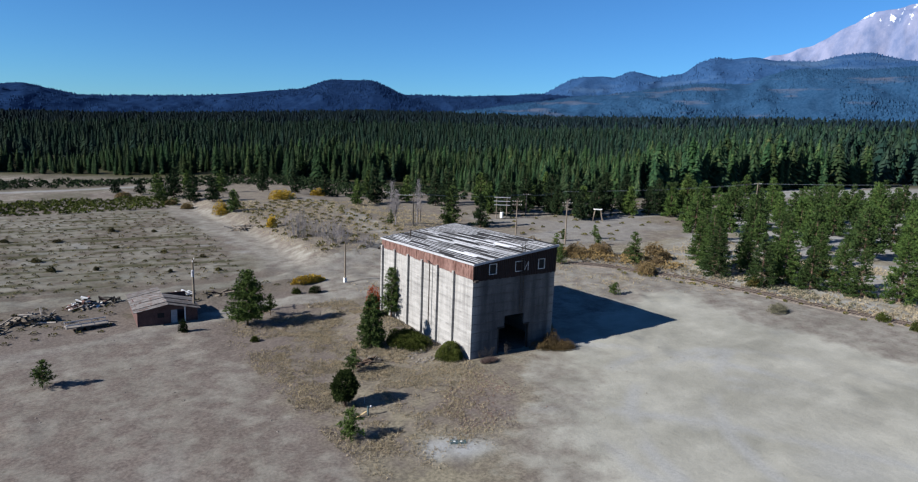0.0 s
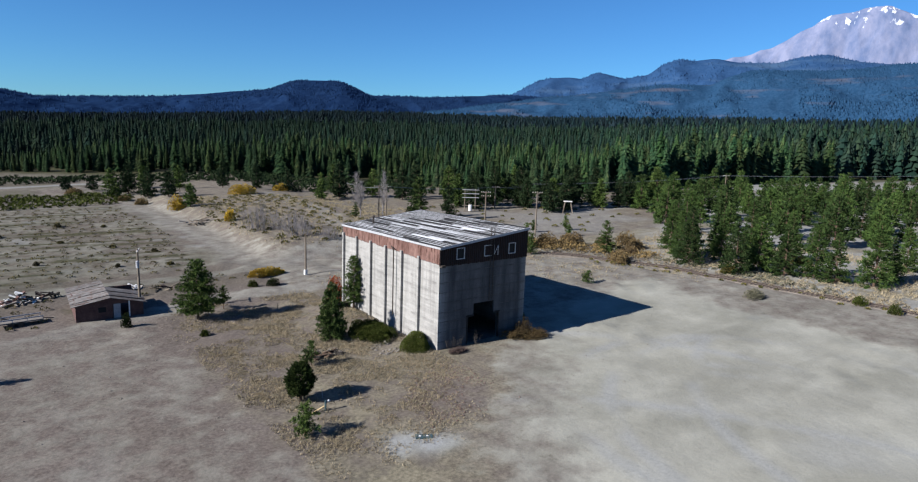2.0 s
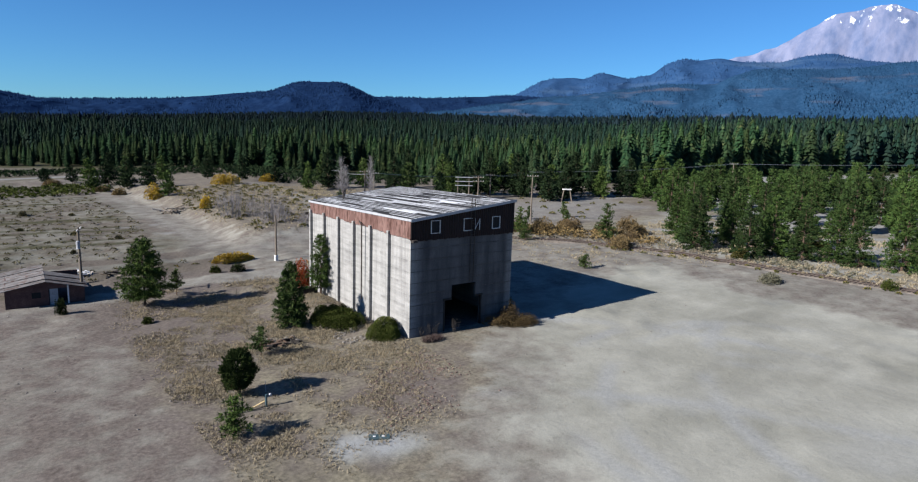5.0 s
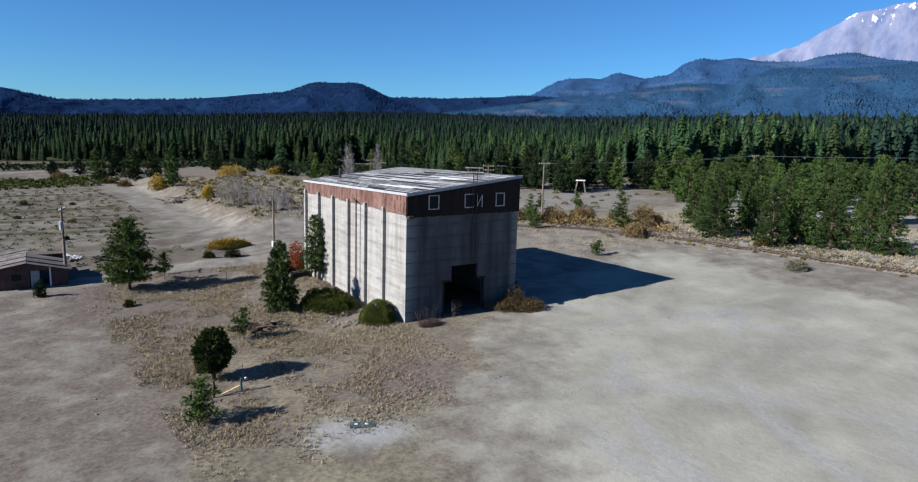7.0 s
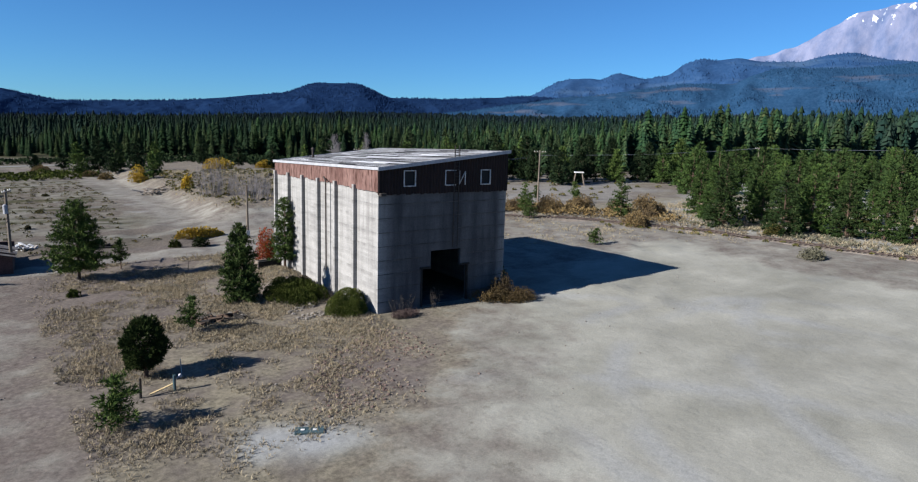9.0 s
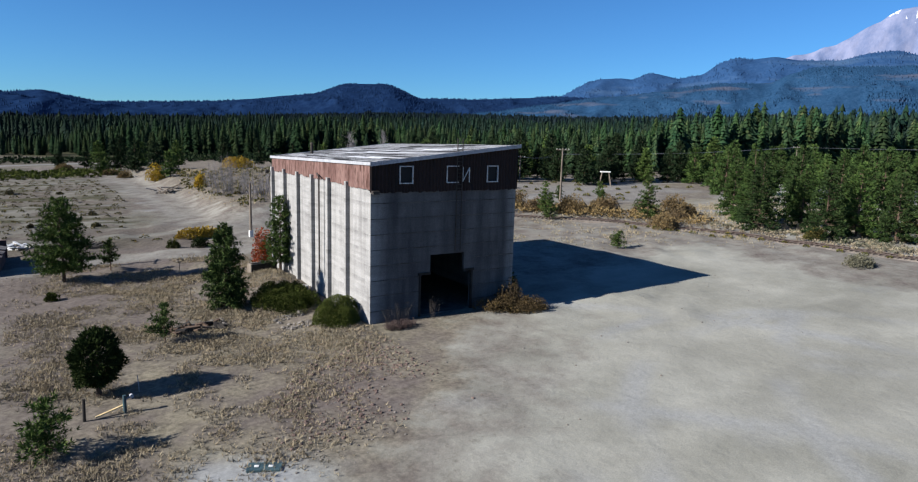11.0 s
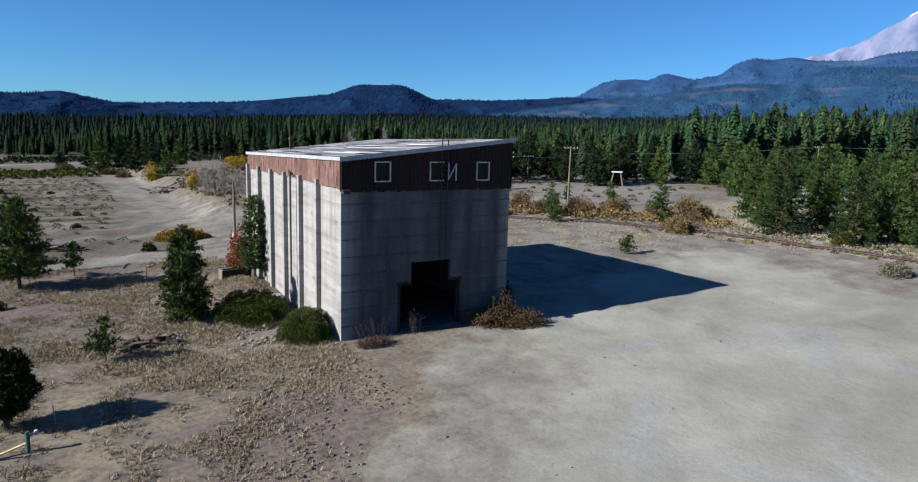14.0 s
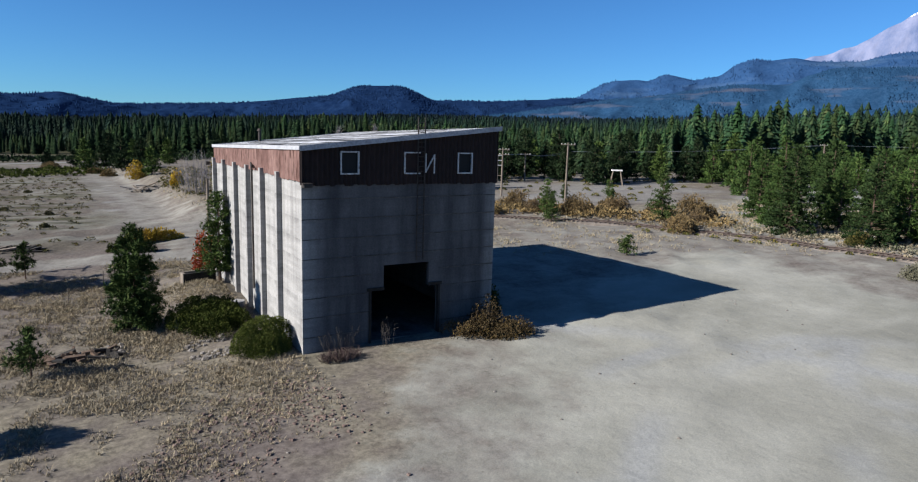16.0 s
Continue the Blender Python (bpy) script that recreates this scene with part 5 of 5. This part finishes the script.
brush_stuff("lot_weeds", "low dark weeds round the ruined shed", scatter([(-12, 98), (12, 97.5), (14, 110), (30, 106), (44, 110), (40, 113), (-12, 114)], 2.2, 73, 3000, 90), 0.45, 74, M_BRUSH, 0.28, 22)
brush_stuff("clearing_brush", "low grey brush in the clearing", scatter([(110, 112), (120, 104), (165, 118), (200, 150), (165, 158), (130, 165), (105, 160)], 5.5, 25, 4000, 60), 0.6, 26, M_BRUSH, 0.4)
brush_stuff("wood_edge_brush", "dark young growth along the forest foot", scatter([(100, 215), (128, 195), (150, 168), (200, 166), (260, 178), (340, 168), (360, 180), (260, 205), (190, 190), (130, 225), (105, 300)], 4.0, 27, 6000, 320), 1.6, 28, M_FIR, 0.8)
straw("dry_grass", "thin straw grass between building and railway", [(62, 86), (96, 70), (104, 60), (105, 74), (95, 94), (80, 104), (50, 100)], 1, 24, 3000, 0.32)


def stones(name, label, ring, count, seed, size, mat):
    r, f = random.Random(seed), Form()
    for x, y in scatter_fast(ring, count, seed):
        s = size * (0.4 + r.random() ** 3 * 1.3)
        f.rock(x, y, gz(x, y), s, r)
    return tagged(part(name, f, mat), label, "stones", "", "stuff")


stones("loose_stones", "loose pale stones in brown dirt", [(32, 45), (36, 43), (46, 55), (48, 60), (42, 66), (36, 62), (33, 52)], 1300, 51, 0.05, M_STONE)
stones("loose_stones", "scattered stones and clods on the bare lot", [(0, 70), (26, 50), (30, 90), (26, 97), (0, 90)], 260, 52, 0.06, M_STONE)
stones("loose_stones", "scattered pebbles on the gravel yard", [(40, 42), (60, 40), (90, 45), (84, 56), (50, 60)], 130, 53, 0.05, M_STONE)
stones("rubble", "reddish broken rock strewn over bare brown dirt", [(35, 46), (42, 46.5), (47, 53), (46, 58), (39, 57), (35, 51)], 1100, 57, 0.075, surface("reddish_stone", (0.085, 0.056, 0.047), (0.17, 0.125, 0.105), 1.5, 9.0))
stones("rubble", "heap of pale broken stone beside the bushes", [(41.6, 64.2), (43.8, 64.0), (44.0, 67.0), (42.0, 67.6)], 160, 54, 0.14, M_STONE)
stones("rubble", "line of rubble and broken boards in grass", [(34.5, 67.5), (38, 68.5), (38.5, 70), (34.5, 69)], 90, 55, 0.14, M_STONE)
stones("rubble", "pale rubble along the edge of the dirt road", [(31, 88.5), (37, 90), (40, 94), (34, 93)], 120, 56, 0.13, M_STONE)

# ---- railway ----
TRACK = [(109.2, -40), (109.0, 34), (107.6, 52.6), (105.3, 72), (101.5, 84), (95.5, 93.5), (87, 104), (80, 116), (78, 124)]


def along(pts, step):
    """Places and headings at even steps along a line."""
    out = []
    for (ax, ay), (bx, by) in zip(pts, pts[1:]):
        n = max(1, int(math.hypot(bx - ax, by - ay) / step))
        out += [(ax + (bx - ax) * i / n, ay + (by - ay) * i / n, math.atan2(by - ay, bx - ax)) for i in range(n)]
    return out


def railway():
    ob = thing("railway_track", "rusty single railway track half buried in dry grass", "railway", pose(0, 0, 0))
    path = along(TRACK, 3.0)
    M_RAIL = surface("rusty_rail", (0.045, 0.032, 0.027), (0.08, 0.058, 0.05), 1.0, 9.0, 0.7)
    for off in (-0.72, 0.72):
        f = Form()
        for (x, y, a), (u, v, b) in zip(path, path[1:]):
            p = Vector((x - off * math.sin(a), y + off * math.cos(a), gz(x, y) + 0.2))
            q = Vector((u - off * math.sin(b), v + off * math.cos(b), gz(u, v) + 0.2))
            f.rod(p, q, 0.075, 0.075, 4)
        part("rail", f, M_RAIL, ob)
    tie = Form().box(-1.25, 1.25, -0.12, 0.12, -0.1, 0.1, 0.02).mesh("sleeper")
    tie.materials.append(M_POLE)
    for i, (x, y, a) in enumerate(p for p in along(TRACK, 0.62) if 20 < p[1] < 110):
        s = new("sleeper", tie)
        s.parent, s.matrix_basis = ob, pose(x, y, gz(x, y) + 0.03, 0, 0, math.degrees(a) + 90)
    bed = Form()
    for px, py, pa in path:
        for off, dz in ((-1.9, -0.3), (-1.4, 0.06), (1.4, 0.06), (1.9, -0.3)):
            bed.v.append(Vector((px - off * math.sin(pa), py + off * math.cos(pa), gz(px, py) + dz)))
    bed.f = [[4 * i + j, 4 * i + j + 1, 4 * i + j + 5, 4 * i + j + 4] for i in range(len(path) - 1) for j in range(3)]
    part("ballast", bed, surface("old_ballast", (0.10, 0.085, 0.072), (0.165, 0.142, 0.122), 0.8, 6.0, 0.95, 0.0, 0.6, 0.05), ob)


railway()

# ---- poles and wires ----


def utility_pole(label, x, y, h, arms=1, turn=0.0, tank=False, base=False, lean=0.0):
    ob = thing("utility_pole", label, "pole", pose(x, y, gz(x, y), 0, lean, turn), "utility poles")
    part("pole", Form().rod((0, 0, -0.3), (0, 0, h), 0.2, 0.13, 8), M_POLE, ob)
    for i in range(arms):
        z = h - 0.35 - 0.9 * i
        arm = part("crossarm", Form().box(-1.2, 1.2, -0.16, -0.05, z - 0.06, z + 0.06), M_POLE, ob)
        for u in (-1.1, -0.55, 0.55, 1.1):
            part("insulator", Form().rod((u, -0.1, z + 0.06), (u, -0.1, z + 0.16), 0.04, 0.055, 6).rod((u, -0.1, z + 0.16), (u, -0.1, z + 0.24), 0.065, 0.03, 6), M_WHITE, arm)
    if tank:
        part("transformer", Form().rod((-0.42, 0, h - 2.6), (-0.42, 0, h - 1.7), 0.22, 0.22, 10).rod((-0.42, 0, h - 1.7), (-0.42, 0, h - 1.6), 0.22, 0.1, 10), M_FASCIA, ob, "grey transformer can")
        part("bracket", Form().rod((0, 0, h - 3.4), (-0.8, 0, h - 3.7), 0.04, 0.04, 5).rod((0, 0, h - 2.9), (-0.6, 0, h - 3.4), 0.03, 0.03, 5), M_IRON, ob)
    if base:
        part("meter_box", Form().box(-0.25, 0.25, -0.25, 0.25, -0.1, 0.85, 0.04), M_WHITE, ob, "white painted footing")
    return ob


utility_pole("weathered utility pole with a transformer beside the shed", 23.6, 98.6, 8.9, 1, 70, True, lean=-1.5)
utility_pole("bare wooden pole with a white footing", 51.2, 104.5, 7.2, 0, 0, False, True)
utility_pole("tall wooden utility pole in a clearing", 109.3, 107.0, 10.3, 1, -30)
utility_pole("wooden utility pole with a crossarm", 107.8, 123.0, 9.0, 2, -35)
utility_pole("wooden utility pole carrying wires", 133.7, 148.4, 6.6, 1, -30)
utility_pole("wooden utility pole carrying wires", 144.9, 146.0, 7.2, 1, -30)
utility_pole("wooden utility pole behind the building", 88.5, 141.4, 8.4, 1, -20)
utility_pole("wooden utility pole behind the building", 96.3, 150.3, 7.8, 1, -20)
utility_pole("wooden utility pole above the young pines", 214.0, 120.0, 10.5, 1, -40)
frame_ob = thing("switch_frame", "wooden substation frame with several crossarms and white insulators", "power frame", pose(122.0, 145.0, gz(122, 145), 0, 0, -35))
for u in (-2.2, 0.8):
    part("pole", Form().rod((u, 0, -0.2), (u, 0, 6.6), 0.15, 0.12, 8), M_POLE, frame_ob)
for i, z in enumerate((6.3, 5.2, 4.1, 1.8)):
    part("crossarm", Form().box(-3.0, 1.8, -0.2, -0.08, z - 0.09, z + 0.09), M_FASCIA if i < 3 else M_POLE, frame_ob)
part("transformer", Form().rod((-0.6, -0.2, 0.3), (-0.6, -0.2, 2.0), 0.5, 0.5, 12), M_WHITE, frame_ob, "white transformer drum")
lift_ob = thing("loading_frame", "white-topped timber frame standing on four splayed legs", "timber frame", pose(144.8, 129.2, gz(144.8, 129.2), 0, 0, -38))
part("beam", Form().box(-1.25, 1.25, -0.25, 0.25, 3.4, 3.7, 0.05), M_WHITE, lift_ob, "white painted beam")
for u, v in ((-1, -0.8), (-1, 0.8), (1, -0.8), (1, 0.8)):
    part("leg", Form().rod((u * 1.5, v, -0.2), (u * 0.8, v * 0.25, 3.4), 0.1, 0.1, 6), M_POLE, lift_ob)


def wire(pts, sag):
    f = Form()
    for p, q in zip(pts, pts[1:]):
        p, q = Vector(p), Vector(q)
        last = p
        for i in range(1, 11):
            s = i / 10
            c = p.lerp(q, s) - Vector((0, 0, sag * 4 * s * (1 - s)))
            f.rod(last, c, 0.022, 0.022, 3)
            last = c
    return tagged(part("power_line", f, M_FASCIA), "thin overhead wire strung between wooden poles", "wire", "overhead wires")


for off in (-0.9, 0.9):
    wire([(88.5, 157 + off, 10.6), (96.3, 150.3 + off, 10.2), (133.7, 148.4 + off, 9.2), (144.9, 146 + off, 10.0), (214, 120 + off, 13.4), (330, 70 + off, 16.0)], 0.7)

# ---- ruined shed and the junk beside it ----


def shed():
    ob = thing("shed", "ruined low block shed with a sagging tin roof", "shed", pose(19.6, 97.0, gz(19.6, 97.0), 0, 0, -4))
    L, D = 4.0, 10.5
    f = Form()
    # gable wall with a door opening, in three pieces side by side
    def wall_piece(pts):
        k = len(f.v)
        f.v += [Vector((x, 0, z)) for x, z in pts] + [Vector((x, 0.25, z)) for x, z in pts]
        n = len(pts)
        f.f += [[k + i for i in range(n)], [k + 2 * n - 1 - i for i in range(n)]]
        f.f += [[k + n + i, k + n + (i + 1) % n, k + (i + 1) % n, k + i] for i in range(n)]
    wall_piece([(-L, -0.4), (0.3, -0.4), (0.3, 2.88), (0.0, 2.95), (-L, 2.3)])
    wall_piece([(0.3, 2.0), (2.2, 2.0), (2.2, 2.45), (0.3, 2.88)])
    wall_piece([(2.2, -0.4), (L, -0.4), (L, 2.0), (2.2, 2.45)])
    part("front_wall", f, M_BRICK, ob)
    part("side_wall", Form().box(-L, -L + 0.25, 0.25, D, -0.4, 2.3), M_BRICK, ob)
    part("side_wall", Form().box(L - 0.25, L, 0.25, D * 0.75, -0.4, 1.7), M_BRICK, ob)
    part("back_wall", Form().box(-L, L, D - 0.25, D, -0.4, 2.0), M_BRICK, ob)
    part("door", Form().box(0.4, 1.25, 0.12, 0.2, 0, 1.95), M_FASCIA, ob, "pale door left ajar")
    part("window", Form().box(-1.4, -0.5, -0.03, 0.02, 1.0, 1.7), M_GLASS, ob)
    part("door_post", Form().box(2.2, 2.36, -0.1, 0.1, 0, 2.3), M_WHITE, ob, "white door post")
    rr = random.Random(8)
    for i in range(8):
        y0 = -0.5 + i * (D + 0.8) / 8
        j = rr.uniform(-0.06, 0.06)
        part("roof_sheet", Form().slab([(-L - 0.5, y0, 2.22 + j), (0.05, y0, 3.05 + j), (0.05, y0 + 1.45, 3.02 + j), (-L - 0.5, y0 + 1.45, 2.25 + j)], 0.06), M_TINROOF, ob)
        if i < 5:
            part("roof_sheet", Form().slab([(0.05, y0, 3.03 + j), (L + 0.4, y0, 1.98 + j), (L + 0.4, y0 + 1.45, 1.9 + j), (0.05, y0 + 1.45, 3.0 + j)], 0.06), M_TINROOF, ob)
    return ob


shed()


def boards(name, label, x, y, count, spread, length, seed, mats, tall):
    """A heap of boards and scrap thrown together."""
    ob = thing(name, label, "scrap heap", pose(x, y, gz(x, y)))
    r = random.Random(seed)
    for i in range(count):
        ln, w = length * r.uniform(0.5, 1.2), r.uniform(0.12, 0.4)
        q, a = r.random() ** 0.6, r.uniform(0, 6.283)
        m = pose(spread * q * math.cos(a), 0.6 * spread * q * math.sin(a), tall * (1 - q) * r.random() + 0.08, r.uniform(-14, 14), r.uniform(-24, 24), r.uniform(0, 360))
        part("board", Form().box(-ln / 2, ln / 2, -w / 2, w / 2, -0.04, 0.05 + 0.1 * r.random(), 0.02, m), r.choice(mats), ob)
    return ob


boards("log_pile", "heap of broken grey timber and stumps", 3.6, 107.5, 60, 3.6, 2.2, 61, (M_WOOD, M_POLE, M_BLACK, M_WOOD), 2.2)
boards("scrap_heap", "heap of white boards and rusty scrap", 10.6, 112.0, 42, 2.4, 2.0, 62, (M_WOOD, M_WHITE, M_BLACK, M_RUST), 1.6)
boards("scrap_heap", "low heap of brown scrap beside white boards", 14.0, 113.0, 30, 2.0, 1.5, 63, (M_BROWN, M_POLE, M_BLACK), 1.2)
boards("scrap_heap", "pale sheets and scrap behind the shed", 25.4, 111.5, 14, 1.6, 2.2, 64, (M_WHITE, M_WOOD, M_FASCIA), 1.2)
boards("log_pile", "dark broken timber at the edge of the lot", -2.0, 104.5, 40, 2.6, 1.8, 65, (M_BROWN, M_POLE, M_BLACK), 1.3)
boards("plank_pile", "grey planks sliding down the bank", 53.5, 168.0, 18, 3.0, 6.0, 66, (M_WOOD, M_POLE), 1.0)
boards("plank_pile", "dark planks lying by the dirt road", 31.0, 109.0, 22, 3.6, 2.0, 67, (M_POLE, M_BLACK, M_BROWN), 0.5)
boards("branch_litter", "fallen dark branches in dry grass", 36.2, 68.0, 24, 2.2, 1.3, 68, (M_BARK, M_BLACK), 0.35)

trailer = thing("flatbed_trailer", "derelict low flatbed trailer with weathered rails", "trailer", pose(9.7, 100.6, gz(9.7, 100.6), 0, 0, 4))
part("deck", Form().box(-2.6, 2.6, -0.9, 0.9, 0.55, 0.7, 0.03), M_WOOD, trailer)
for u in (-0.9, 0.86):
    part("side_rail", Form().box(-2.6, 2.6, u, u + 0.06, 0.98, 1.12), M_FASCIA, trailer)
    for w in (-2.5, -0.8, 0.8, 2.5):
        part("post", Form().box(w - 0.04, w + 0.04, u, u + 0.05, 0.6, 1.0), M_FASCIA, trailer)
    for w in (-1.0, 0.1):
        part("wheel", Form().rod((w, u, 0.33), (w, u + 0.2, 0.33), 0.36, 0.36, 14), M_IRON, trailer)
part("drawbar", Form().rod((2.6, 0, 0.6), (3.9, 0, 0.35), 0.06, 0.06, 6), M_IRON, trailer)

# ---- small things on the near ground ----
M_TEAL = surface("teal_steel", (0.0314, 0.0592, 0.0697), (0.0488, 0.0836, 0.0941), 2.0, 12.0, 0.5)
hatch = thing("ground_hatch", "flat blue-grey steel hatch in washed-out gravel", "hatch", pose(34.0, 45.4, gz(34.0, 45.4), 0, 0, -28))
part("plate", Form().box(-0.75, 0.75, -0.35, 0.35, -0.1, 0.09, 0.04), M_TEAL, hatch)
for u in (-0.35, 0.28):
    part("lid", Form().box(u - 0.1, u + 0.1, -0.08, 0.08, 0.09, 0.12, 0.02), M_WHITE, hatch, "pale lid")
post = tagged(part("fence_post", Form().rod((0, 0, -0.2), (0.03, 0, 1.2), 0.08, 0.07, 8), M_BLACK), "dark tarred wooden post in dry grass", "post")
post.matrix_basis = pose(27.7, 55.0, gz(27.7, 55.0))
pipe = thing("standpipe", "teal steel standpipe with a side valve", "standpipe", pose(29.6, 55.0, gz(29.6, 55.0)))
part("pipe", Form().rod((0, 0, -0.2), (0, 0, 1.0), 0.09, 0.09, 10), M_TEAL, pipe)
part("valve", Form().rod((0.05, 0, 0.75), (0.35, 0, 0.9), 0.05, 0.05, 8).rod((0.35, -0.1, 0.9), (0.35, 0.1, 0.9), 0.1, 0.1, 10), M_FASCIA, pipe)
plank = tagged(part("plank", Form().box(-0.7, 0.7, -0.07, 0.07, 0, 0.06, 0.01), surface("yellowed_plank", (0.42, 0.31, 0.16), (0.52, 0.4, 0.22), 2.0, 9.0)), "yellowed plank propped beside the standpipe", "plank")
plank.matrix_basis = pose(28.9, 55.1, gz(28.9, 55.1) + 0.22, 0, -12, 10)
stake = tagged(part("survey_stake", Form().rod((0, 0, -0.1), (-0.06, 0, 1.0), 0.03, 0.025, 6), M_FASCIA), "thin pale survey stake in dry grass", "stake")
stake.matrix_basis = pose(30.7, 57.8, gz(30.7, 57.8))
for x, y in ((37.5, 76.5), (36.0, 82.5), (38.8, 87.5)):
    s = tagged(part("fence_stake", Form().rod((0, 0, -0.1), (0.05, 0.02, 1.3), 0.035, 0.03, 6), M_POLE), "thin grey wooden stake in dry grass", "stake", "stakes in the grass")
    s.matrix_basis = pose(x, y, gz(x, y))
trough = thing("concrete_trough", "low broken concrete box beside the wall", "trough", pose(45.3, 81.2, gz(45.3, 81.2), 0, 0, 6))
# front near-black: the shade of the box's hollow put into its colour
part("front", Form().box(-1.3, 1.3, -0.55, -0.35, -0.2, 0.75), M_BLACK, trough)
part("back", Form().box(-1.3, 1.3, 0.35, 0.55, -0.2, 0.75), M_POLE, trough)
for u in (-1.3, 1.1):
    part("side", Form().box(u, u + 0.2, -0.35, 0.35, -0.2, 0.75), M_POLE, trough)
block = tagged(part("concrete_footing", Form().prism([(-1.0, -0.5), (0.8, -0.6), (1.1, 0.0), (0.7, 0.5), (-0.9, 0.45)], -0.1, 0.4), M_CONC), "broken concrete footing below the downpipe", "concrete block")
block.matrix_basis = pose(45.9, 73.2, gz(45.9, 73.2))
